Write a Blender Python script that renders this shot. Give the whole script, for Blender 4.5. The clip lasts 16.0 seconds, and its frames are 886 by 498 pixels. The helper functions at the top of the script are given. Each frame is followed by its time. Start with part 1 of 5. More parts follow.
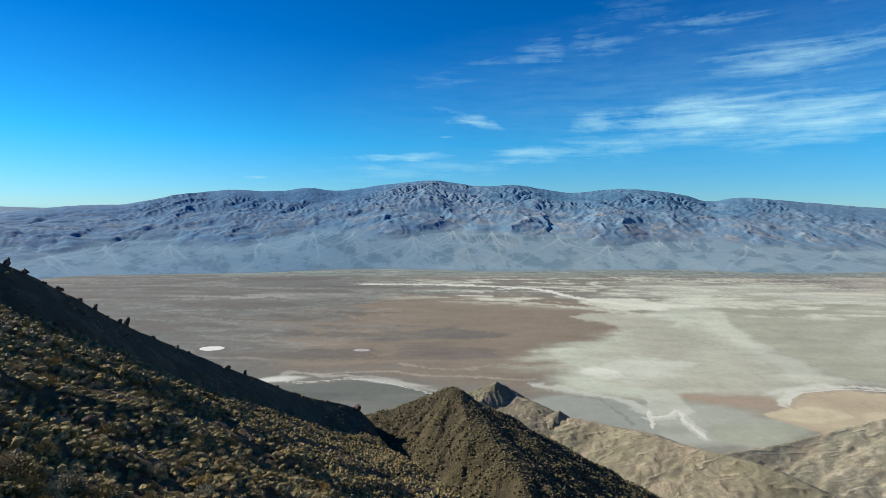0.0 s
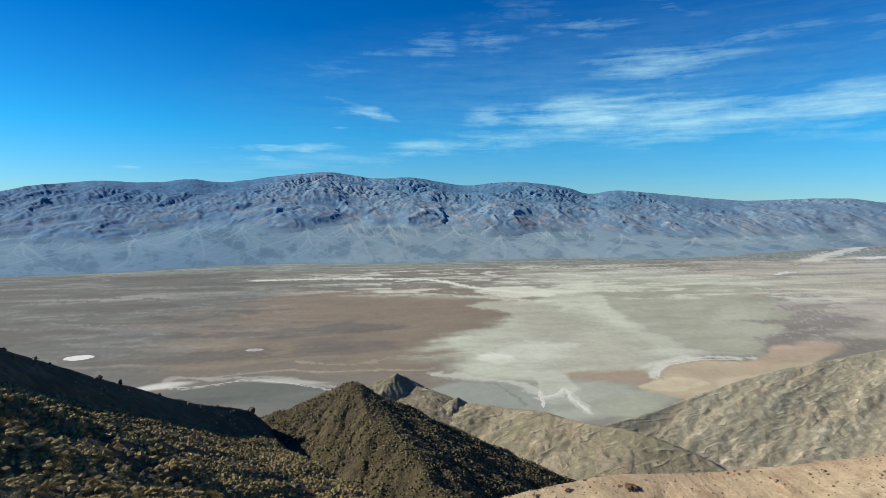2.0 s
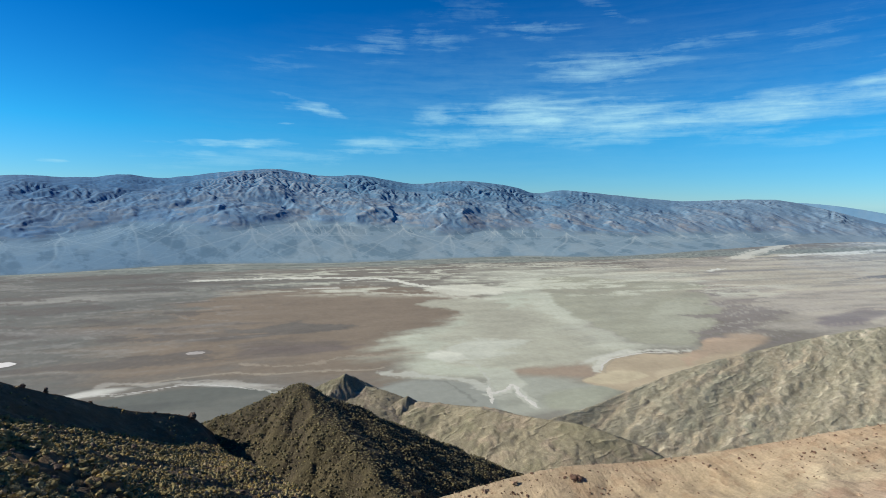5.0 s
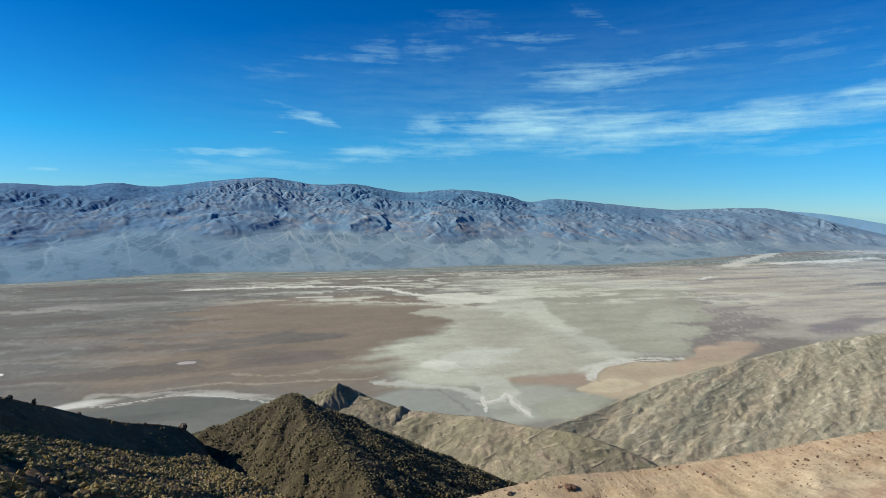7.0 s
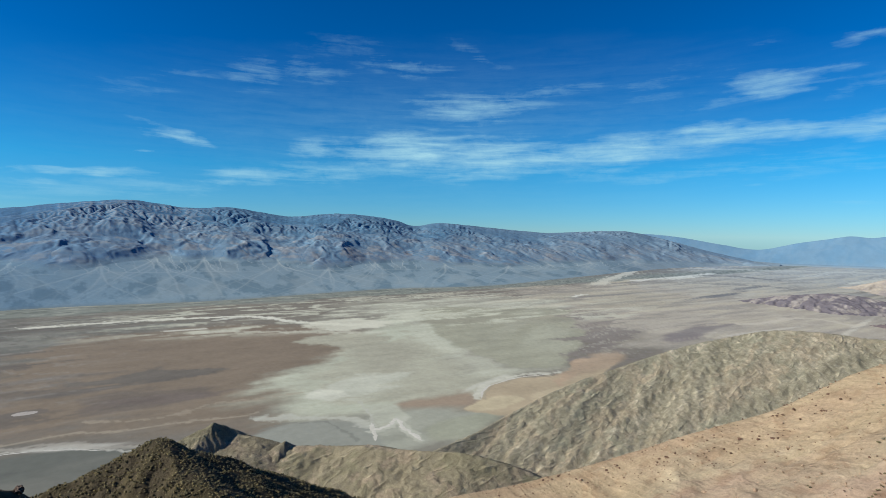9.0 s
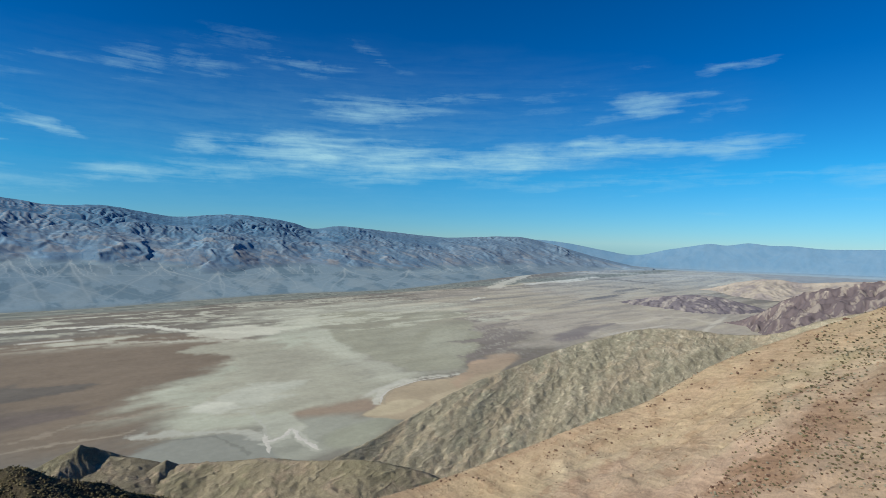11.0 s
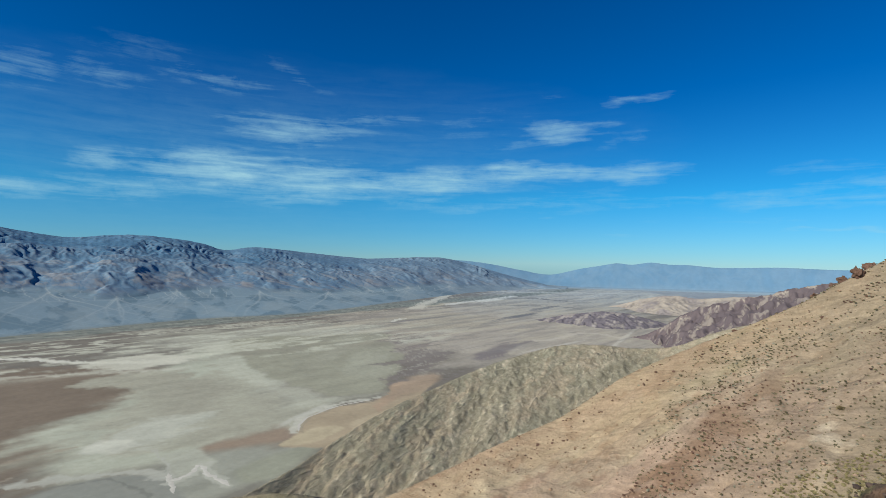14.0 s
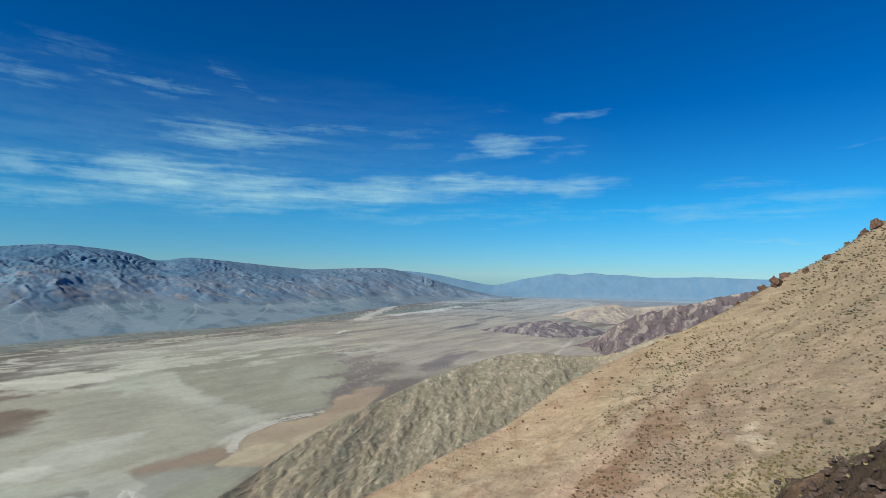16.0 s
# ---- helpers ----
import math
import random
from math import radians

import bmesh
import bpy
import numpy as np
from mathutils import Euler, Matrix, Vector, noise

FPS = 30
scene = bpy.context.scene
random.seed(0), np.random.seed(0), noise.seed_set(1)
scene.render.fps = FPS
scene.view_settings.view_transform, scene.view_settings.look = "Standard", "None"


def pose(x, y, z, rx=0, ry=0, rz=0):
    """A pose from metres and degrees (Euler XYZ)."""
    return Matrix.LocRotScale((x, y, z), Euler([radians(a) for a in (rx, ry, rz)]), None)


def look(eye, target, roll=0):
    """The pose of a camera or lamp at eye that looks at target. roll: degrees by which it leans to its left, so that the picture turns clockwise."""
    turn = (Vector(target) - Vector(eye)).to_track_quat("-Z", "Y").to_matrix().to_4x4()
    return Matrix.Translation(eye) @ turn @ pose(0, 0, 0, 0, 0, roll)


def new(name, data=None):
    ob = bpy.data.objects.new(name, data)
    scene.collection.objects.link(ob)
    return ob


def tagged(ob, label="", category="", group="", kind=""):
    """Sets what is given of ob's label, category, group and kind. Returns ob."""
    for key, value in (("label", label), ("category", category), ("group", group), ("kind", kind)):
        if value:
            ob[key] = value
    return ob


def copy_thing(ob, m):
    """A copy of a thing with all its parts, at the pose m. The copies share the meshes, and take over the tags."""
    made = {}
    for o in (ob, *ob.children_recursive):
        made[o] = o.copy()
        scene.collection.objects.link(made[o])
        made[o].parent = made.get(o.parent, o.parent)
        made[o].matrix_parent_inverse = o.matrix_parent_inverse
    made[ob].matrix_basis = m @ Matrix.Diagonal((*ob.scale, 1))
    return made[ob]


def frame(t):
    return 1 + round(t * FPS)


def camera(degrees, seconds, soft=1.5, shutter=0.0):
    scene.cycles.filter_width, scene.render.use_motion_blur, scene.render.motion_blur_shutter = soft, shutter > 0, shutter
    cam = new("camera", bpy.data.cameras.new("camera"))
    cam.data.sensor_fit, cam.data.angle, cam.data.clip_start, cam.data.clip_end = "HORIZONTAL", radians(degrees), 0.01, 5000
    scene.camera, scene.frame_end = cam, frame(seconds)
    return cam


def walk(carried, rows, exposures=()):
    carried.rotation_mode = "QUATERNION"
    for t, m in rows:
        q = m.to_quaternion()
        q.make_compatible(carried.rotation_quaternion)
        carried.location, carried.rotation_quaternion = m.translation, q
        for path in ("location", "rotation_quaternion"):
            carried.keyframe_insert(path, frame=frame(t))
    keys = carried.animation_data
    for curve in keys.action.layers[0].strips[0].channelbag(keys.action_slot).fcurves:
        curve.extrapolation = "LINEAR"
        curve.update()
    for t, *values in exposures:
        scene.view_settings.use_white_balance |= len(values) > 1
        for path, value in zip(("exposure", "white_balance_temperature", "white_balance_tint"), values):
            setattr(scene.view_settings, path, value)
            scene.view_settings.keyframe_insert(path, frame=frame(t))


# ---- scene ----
cam = camera(81.0, 16.0, soft=0.4)
# seconds, yaw, pitch, lean to the right: a slow turn on the spot at a mountain lookout
ROWS = [
    (0.0, -0.85, -4.56, -0.61), (0.5, -3.86, -5.02, -0.45), (1.0, -6.92, -5.08, -0.41),
    (1.5, -10.04, -5.13, -0.45), (2.0, -12.20, -5.29, -0.49), (2.5, -13.28, -5.33, -0.58),
    (3.0, -14.53, -5.30, -0.76), (3.5, -16.03, -5.39, -0.74), (4.0, -17.24, -5.57, -0.77),
    (4.2, -17.67, -5.70, -0.77), (6.5, -17.88, -4.50, -0.94), (7.0, -18.51, -4.43, -0.89), (7.5, -20.35, -4.28, -0.95),
    (8.0, -23.50, -3.76, -1.01), (8.5, -27.63, -2.74, -0.82), (9.0, -30.95, -1.62, -0.58),
    (9.2, -31.70, -1.34, -0.58), (11.3, -43.45, -1.38, -1.32), (11.5, -44.30, -1.68, -1.34), (12.0, -45.59, -1.77, -1.27), (12.5, -46.59, -0.96, -1.38),
    (13.0, -47.69, 0.06, -1.24), (13.5, -48.86, 1.25, -1.09), (14.0, -50.55, 1.46, -0.92),
    (14.5, -51.96, 0.76, -0.54), (15.0, -52.64, 0.32, -0.36), (15.5, -54.22, 1.19, -0.55),
    (16.0, -56.53, 2.72, -0.78),
]
EXPOSURES = [(0.0, 0.65), (2.0, 0.6), (7.0, 0.55), (9.0, 0.42), (12.0, 0.3), (16.0, 0.25)]
walk(cam, [(t, pose(0, 0, 0, 90 + pitch, 0, yaw) @ pose(0, 0, 0, 0, 0, -lean)) for t, yaw, pitch, lean in ROWS], EXPOSURES)

# ---- sky, sun and high cirrus ----
SUN_AZ, SUN_EL = 75.0, 31.0          # degrees to the left of the y axis, and up
SKY, SUN = 0.106, 4.95


def heading(az, el):
    """The unit vector az degrees to the left of y and el degrees up."""
    a, e = radians(az), radians(el)
    return Vector((-math.sin(a) * math.cos(e), math.cos(a) * math.cos(e), math.sin(e)))


world = bpy.data.worlds.new("world")
scene.world = world
world.use_nodes = True
wt = world.node_tree
wt.nodes.clear()


def wnode(kind, **props):
    n = wt.nodes.new(kind)
    for key, value in props.items():
        setattr(n, key, value)
    return n


def wmath(op, a, b=None, c=None, clamp=False):
    n = wnode("ShaderNodeMath", operation=op, use_clamp=clamp)
    for i, v in enumerate((a, b, c)):
        if v is None:
            continue
        if isinstance(v, (int, float)):
            n.inputs[i].default_value = v
        else:
            wt.links.new(v, n.inputs[i])
    return n.outputs[0]


sky = wnode("ShaderNodeTexSky", sky_type="NISHITA", sun_disc=False, sun_elevation=radians(SUN_EL),
            sun_rotation=radians(-SUN_AZ % 360), altitude=1700.0, air_density=1.0, dust_density=0.0, ozone_density=1.0)
aim = wnode("ShaderNodeTexCoord").outputs["Generated"]
# thin dry air: paler blue at the horizon, deep blue above
height = wnode("ShaderNodeSeparateXYZ")
wt.links.new(aim, height.inputs[0])
depth = wnode("ShaderNodeValToRGB")
for at, colour in ((0.12, (0.06, 0.49, 0.785, 1)), (0.3, (0.0, 0.345, 0.74, 1))):
    depth.color_ramp.elements.new(at).color = colour
depth.color_ramp.elements[0].color = (0.23, 0.44, 0.69, 1)
depth.color_ramp.elements[3].color = (0.0, 0.24, 0.62, 1)
wt.links.new(height.outputs["Z"], depth.inputs[0])
tint = wnode("ShaderNodeMix", data_type="RGBA", blend_type="MULTIPLY")
tint.inputs[0].default_value = 1.0
wt.links.new(sky.outputs[0], tint.inputs[6])
wt.links.new(depth.outputs[0], tint.inputs[7])

# bearing and height of the view, in degrees, frayed for all the cirrus
axes = wnode("ShaderNodeSeparateXYZ")
wt.links.new(aim, axes.inputs[0])
bearing_ = wmath("MULTIPLY", wmath("ARCTAN2", axes.outputs["X"], axes.outputs["Y"]), 180 / math.pi)
rise = wmath("MULTIPLY", wmath("ARCSINE", axes.outputs["Z"]), 180 / math.pi)
sky_map = wnode("ShaderNodeCombineXYZ")
wt.links.new(bearing_, sky_map.inputs["X"])
wt.links.new(rise, sky_map.inputs["Y"])


def streaks(scale, along, across, turn, detail, rough, distort):
    """Noise drawn out along the wind; along and across in degrees."""
    m = wnode("ShaderNodeMapping")
    m.inputs["Rotation"].default_value = (0, 0, radians(turn))
    m.inputs["Scale"].default_value = (1 / along, 1 / across, 1)
    wt.links.new(sky_map.outputs[0], m.inputs["Vector"])
    n = wnode("ShaderNodeTexNoise", noise_dimensions="2D")
    n.inputs["Scale"].default_value, n.inputs["Detail"].default_value = scale, detail
    n.inputs["Roughness"].default_value, n.inputs["Distortion"].default_value = rough, distort
    wt.links.new(m.outputs[0], n.inputs["Vector"])
    return n


def shifted(place, by, amount):
    mid = wnode("ShaderNodeVectorMath", operation="SUBTRACT")
    wt.links.new(by.outputs["Color"], mid.inputs[0])
    mid.inputs[1].default_value = (0.5, 0.5, 0.5)
    far = wnode("ShaderNodeVectorMath", operation="MULTIPLY_ADD")
    wt.links.new(mid.outputs[0], far.inputs[0])
    far.inputs[1].default_value = amount
    wt.links.new(place, far.inputs[2])
    return far.outputs[0]


frayed = shifted(sky_map.outputs[0], streaks(1.0, 9.0, 3.0, -4, 3.0, 0.5, 0.0), (7.0, 1.9, 0))
frayed = shifted(frayed, streaks(1.0, 2.6, 0.7, -6, 4.0, 0.55, 0.0), (3.2, 0.55, 0))
fibre = wmath("ADD", wmath("MULTIPLY", streaks(1.0, 8.0, 0.8, -5, 8.0, 0.62, 0.3).outputs["Fac"], 0.78),
              wmath("MULTIPLY", streaks(1.0, 1.5, 0.9, -22, 7.0, 0.65, 0.4).outputs["Fac"], 0.22))
veil = None


def cirrus(az, el, length, width, tilt, amount):
    """One feathered streak of cirrus: half length, half width and tilt in degrees."""
    global veil
    m = wnode("ShaderNodeMapping", vector_type="TEXTURE")
    m.inputs["Location"].default_value = (-az, el, 0)
    m.inputs["Rotation"].default_value = (0, 0, radians(tilt))
    m.inputs["Scale"].default_value = (length * 1.4, width * 1.6, 1)
    wt.links.new(frayed, m.inputs["Vector"])
    d = wnode("ShaderNodeVectorMath", operation="DOT_PRODUCT")
    wt.links.new(m.outputs[0], d.inputs[0])
    wt.links.new(m.outputs[0], d.inputs[1])
    body = wmath("MULTIPLY_ADD", d.outputs["Value"], -amount, amount, clamp=True)
    veil = body if veil is None else wmath("MAXIMUM", veil, body)


cirrus(-9.9, 5.7, 5.2, 0.9, 3, 0.75)
cirrus(-16.9, 8.9, 3.5, 0.9, 8, 0.7)
cirrus(-26.9, 8.8, 7.7, 1.9, 4, 0.8)
cirrus(-20.8, 6.9, 9.1, 1.2, 6, 0.55)
cirrus(-36.8, 8.3, 11.1, 1.7, 1, 0.75)
cirrus(-47.5, 8.8, 10.8, 1.1, 3, 0.85)
cirrus(-60.1, 9.6, 10.8, 0.8, 2, 0.85)
cirrus(-69, 9.7, 6.1, 0.8, -2, 0.75)
cirrus(-41.1, 6.7, 13.2, 0.6, 2, 0.5)
cirrus(-64.6, 7.7, 9.4, 0.9, -4, 0.28)
cirrus(-3.7, 9.4, 2.9, 0.5, -13, 0.7)
cirrus(-1.2, 10.1, 2.3, 0.3, -13, 0.4)
cirrus(-0.3, 7.6, 0.7, 0.2, 5, 0.5)
cirrus(4.9, 5.4, 5.5, 0.4, 2, 0.7)
cirrus(7.3, 4.3, 2.3, 0.2, 4, 0.5)
cirrus(1.9, 3.9, 11.1, 0.9, 4, 0.42)
cirrus(8.4, 3, 2.2, 0.3, 3, 0.3)
cirrus(-11, 15.8, 2.5, 1.3, 6, 0.42)
cirrus(-16.3, 16.7, 3.6, 1, -3, 0.45)
cirrus(-4.7, 15.1, 3.8, 0.5, 5, 0.3)
cirrus(0.1, 13.5, 3.7, 0.7, 8, 0.2)
cirrus(-26.5, 17.7, 4, 0.7, -5, 0.48)
cirrus(-35.1, 18.9, 2.9, 0.7, -19, 0.32)
cirrus(-20.1, 19.3, 4.2, 1, -1, 0.2)
cirrus(-34.6, 13.6, 6.8, 1.3, 2, 0.6)
cirrus(-40.1, 14.8, 7.2, 0.7, 7, 0.4)
cirrus(-51.8, 14.9, 5.8, 0.8, 5, 0.25)
cirrus(-64, 13.9, 3.8, 1.1, 2, 0.7)
cirrus(-58.5, 13, 4.7, 0.6, 8, 0.35)
cirrus(-69.7, 12.9, 1.3, 0.5, 3, 0.3)
cirrus(-70.4, 16.9, 2.8, 0.3, 5, 0.5)
cirrus(-61.3, 17.1, 2.8, 0.6, -1, 0.22)
cirrus(-69.8, 12.9, 1.6, 0.7, -2, 0.3)
cirrus(-53.6, 14.7, 6.9, 0.9, 7, 0.2)
cirrus(-82.5, 6.4, 7.6, 0.8, -2, 0.5)
cirrus(-90.9, 7, 7.2, 0.9, -1, 0.5)
cirrus(-88.3, 8.8, 4.3, 0.6, 0, 0.38)
cirrus(-96.2, 11.2, 2.6, 0.3, -2, 0.3)
cirrus(-87.8, 3.4, 6.8, 0.2, -1, 0.55)
cirrus(-63.1, 4.5, 4.3, 0.2, 0, 0.3)
cirrus(-70.4, 3.3, 2.6, 0.2, 0, 0.3)
cirrus(-60.6, 6.4, 21.2, 0.9, 0, 0.36)
cirrus(-81, 4.6, 10.3, 0.4, -1, 0.2)
cirrus(18.5, 2.8, 1.1, 0.2, 2, 0.6)
# dense in the middle of a streak, torn to fibres towards its rim
torn = wmath("MULTIPLY_ADD", fibre, 1.9, -1.12)
veil = wmath("MULTIPLY", wmath("MULTIPLY_ADD", veil, 0.92, torn, clamp=True), wmath("POWER", veil, 0.8))
veil = wmath("MULTIPLY", veil, 0.95)
sheet_of_ice = wnode("ShaderNodeMapping", vector_type="TEXTURE")
sheet_of_ice.inputs["Location"].default_value, sheet_of_ice.inputs["Scale"].default_value = (30, 10.5, 0), (46, 10.5, 1)
sheet_of_ice.inputs["Rotation"].default_value = (0, 0, radians(2))
wt.links.new(frayed, sheet_of_ice.inputs["Vector"])
thin = wnode("ShaderNodeVectorMath", operation="LENGTH")
wt.links.new(sheet_of_ice.outputs[0], thin.inputs[0])
thin = wmath("MULTIPLY", wmath("SUBTRACT", 1.0, thin.outputs["Value"], clamp=True), wmath("MULTIPLY_ADD", fibre, 0.32, -0.05))
veil = wmath("ADD", veil, thin, clamp=True)
ice = wnode("ShaderNodeMix", data_type="RGBA")
wt.links.new(veil, ice.inputs[0])
wt.links.new(tint.outputs[2], ice.inputs[6])
ice.inputs[7].default_value = (2.9, 5.1, 5.9, 1)
air = wnode("ShaderNodeBackground")
air.inputs["Strength"].default_value = SKY
wt.links.new(ice.outputs[2], air.inputs["Color"])
wt.links.new(air.outputs[0], wnode("ShaderNodeOutputWorld").inputs["Surface"])

sun = new("sun", bpy.data.lights.new("sun", "SUN"))
sun.data.energy, sun.data.angle, sun.data.color = SUN, radians(0.53), (1.0, 0.94, 0.85)
sun.matrix_world = look(heading(SUN_AZ, SUN_EL) * 100, (0, 0, 0))

# ---- materials ----
def material(name, rough=0.95):
    m = bpy.data.materials.new(name)
    m.use_nodes = True
    b = m.node_tree.nodes["Principled BSDF"]
    b.inputs["Roughness"].default_value = rough
    b.inputs["Specular IOR Level"].default_value = 0.15
    return m, m.node_tree, b


def add(nt, kind, **props):
    n = nt.nodes.new(kind)
    for key, value in props.items():
        setattr(n, key, value)
    return n


def noise_tex(nt, scale, detail=6.0, rough=0.6, distort=0.0, squash=None, turn=(0, 0, 0)):
    """A noise in metres of the object's own space; squash stretches it along its axes."""
    where = add(nt, "ShaderNodeTexCoord")
    n = add(nt, "ShaderNodeTexNoise")
    n.inputs["Scale"].default_value, n.inputs["Detail"].default_value = scale, detail
    n.inputs["Roughness"].default_value, n.inputs["Distortion"].default_value = rough, distort
    if squash:
        m = add(nt, "ShaderNodeMapping")
        m.inputs["Scale"].default_value = squash
        m.inputs["Rotation"].default_value = [radians(a) for a in turn]
        nt.links.new(where.outputs["Object"], m.inputs["Vector"])
        nt.links.new(m.outputs[0], n.inputs["Vector"])
    else:
        nt.links.new(where.outputs["Object"], n.inputs["Vector"])
    return n.outputs["Fac"]


def ramp(nt, fac, *stops):
    n = add(nt, "ShaderNodeValToRGB")
    while len(n.color_ramp.elements) < len(stops):
        n.color_ramp.elements.new(0.5)
    for e, (at, colour) in zip(n.color_ramp.elements, stops):
        e.position, e.color = at, (*colour, 1)
    nt.links.new(fac, n.inputs[0])
    return n.outputs[0]


def blend(nt, fac, a, b, mode="MIX"):
    n = add(nt, "ShaderNodeMix", data_type="RGBA", blend_type=mode)
    for i, v in ((0, fac), (6, a), (7, b)):
        if isinstance(v, (int, float)):
            n.inputs[i].default_value = v
        elif isinstance(v, tuple):
            n.inputs[i].default_value = (*v, 1)
        else:
            nt.links.new(v, n.inputs[i])
    return n.outputs[2]


def relief(nt, shader, fac, strength, distance):
    n = add(nt, "ShaderNodeBump")
    n.inputs["Strength"].default_value, n.inputs["Distance"].default_value = strength, distance
    nt.links.new(fac, n.inputs["Height"])
    old = shader.inputs["Normal"].links
    if old:
        nt.links.new(old[0].from_socket, n.inputs["Normal"])
    nt.links.new(n.outputs[0], shader.inputs["Normal"])


def attr(nt, name="tone"):
    return add(nt, "ShaderNodeAttribute", attribute_name=name).outputs["Color"]


def grey(v):
    return (v, v, v)


def toned(name, fine, coarse, strength, bump, distance, streak=None, rock=None, depth_=1.6, share_=0.55):
    """A ground whose colours lie on its mesh, varied by a fine and a coarse grain."""
    m, nt, b = material(name)
    f = noise_tex(nt, fine, 8, 0.7)
    c = noise_tex(nt, coarse, 6, 0.6, 0.5)
    col = blend(nt, strength, attr(nt), ramp(nt, f, (0.25, grey(0.25)), (0.5, grey(0.5)), (0.75, grey(0.78))), "OVERLAY")
    col = blend(nt, strength * 0.7, col, ramp(nt, c, (0.3, grey(0.32)), (0.7, grey(0.68))), "OVERLAY")
    if streak:      # thin veins along one way
        s = noise_tex(nt, 1.0, 7, 0.65, 0.6, streak)
        col = blend(nt, 0.4, col, ramp(nt, s, (0.3, grey(0.25)), (0.52, grey(0.5)), (0.7, grey(0.8))), "OVERLAY")
        relief(nt, b, s, 0.7, distance)
    if rock:        # broken beds, drawn out along their strike
        where = add(nt, "ShaderNodeTexCoord")
        turn = add(nt, "ShaderNodeMapping")
        turn.inputs["Scale"].default_value = rock
        nt.links.new(where.outputs["Object"], turn.inputs["Vector"])
        beds = add(nt, "ShaderNodeTexNoise", noise_type="RIDGED_MULTIFRACTAL", normalize=True)
        for key, value in (("Scale", 1.0), ("Detail", 9.0), ("Roughness", 0.62), ("Distortion", 0.8)):
            beds.inputs[key].default_value = value
        nt.links.new(turn.outputs[0], beds.inputs["Vector"])
        share, high = add(nt, "ShaderNodeMath", operation="MULTIPLY"), add(nt, "ShaderNodeMath", operation="MULTIPLY")
        rocky = add(nt, "ShaderNodeAttribute", attribute_name="tone").outputs["Alpha"]
        nt.links.new(rocky, share.inputs[0])
        share.inputs[1].default_value = share_
        nt.links.new(rocky, high.inputs[0])
        nt.links.new(beds.outputs["Fac"], high.inputs[1])
        col = blend(nt, share.outputs[0], col, ramp(nt, beds.outputs["Fac"], (0.08, grey(0.3)), (0.32, grey(0.5)), (0.7, grey(0.78))), "OVERLAY")
        relief(nt, b, high.outputs[0], 0.9, depth_)
    nt.links.new(col, b.inputs["Base Color"])
    relief(nt, b, f, bump, distance)
    return m


M_floor = toned("salt_flat", 0.11, 0.012, 0.2, 0.15, 0.6)
M_range = toned("range_rock", 0.10, 0.02, 0.14, 0.35, 1.2)
M_front = toned("range_front", 0.10, 0.02, 0.16, 0.3, 1.0, None, (0.016, 0.016, 0.024), 3.0, 0.32)
M_far = toned("far_rock", 0.02, 0.004, 0.15, 0.1, 5.0)
M_salt = toned("salt_crust", 0.25, 0.03, 0.25, 0.3, 0.3)
M_grey = toned("grey_rock", 1.8, 0.12, 0.65, 1.0, 0.5, None, (0.07, 0.36, 0.26), 1.1)
M_tan = toned("tan_scree", 1.6, 0.12, 0.45, 0.8, 0.35, (0.9, 0.12, 0.3))
M_dark = toned("dark_scree", 1.5, 0.15, 0.70, 1.0, 0.5)


def rock_material(name, a, b_, scale):
    m, nt, b = material(name, 0.9)
    f = noise_tex(nt, scale, 9, 0.7, 0.4)
    nt.links.new(ramp(nt, f, (0.3, a), (0.7, b_)), b.inputs["Base Color"])
    relief(nt, b, f, 0.9, 0.3 / scale)
    return m


M_red_rock = rock_material("red_rock", (0.07, 0.042, 0.03), (0.175, 0.108, 0.074), 1.2)
M_dark_rock = rock_material("dark_rock", (0.045, 0.035, 0.03), (0.15, 0.11, 0.085), 1.5)
M_tan_rock = rock_material("tan_rock", (0.20, 0.14, 0.09), (0.42, 0.31, 0.21), 1.5)


def leaf_material(name, a, b_):
    m, nt, b = material(name, 0.85)
    per = add(nt, "ShaderNodeNewGeometry").outputs["Random Per Island"]
    own = add(nt, "ShaderNodeObjectInfo").outputs["Random"]
    mixed = add(nt, "ShaderNodeMath", operation="ADD")
    nt.links.new(per, mixed.inputs[0])
    nt.links.new(own, mixed.inputs[1])
    half = add(nt, "ShaderNodeMath", operation="MULTIPLY")
    half.inputs[1].default_value = 0.5
    nt.links.new(mixed.outputs[0], half.inputs[0])
    nt.links.new(ramp(nt, half.outputs[0], (0.1, a), (0.9, b_)), b.inputs["Base Color"])
    return m


M_sage = leaf_material("sage_leaf", (0.115, 0.095, 0.039), (0.27, 0.222, 0.10))
M_gold = leaf_material("gold_leaf", (0.13, 0.092, 0.03), (0.32, 0.225, 0.07))
M_grey_leaf = leaf_material("grey_leaf", (0.14, 0.14, 0.10), (0.30, 0.29, 0.20))
M_hill_leaf = leaf_material("hill_leaf", (0.085, 0.072, 0.032), (0.20, 0.168, 0.078))
M_near_leaf = leaf_material("dry_green_leaf", (0.12, 0.105, 0.045), (0.30, 0.265, 0.13))
M_olive = leaf_material("olive_leaf", (0.06, 0.055, 0.03), (0.16, 0.14, 0.075))
M_straw = leaf_material("straw_leaf", (0.15, 0.112, 0.06), (0.36, 0.29, 0.17))
M_stem = rock_material("dry_stem", (0.10, 0.075, 0.05), (0.22, 0.17, 0.12), 8.0)

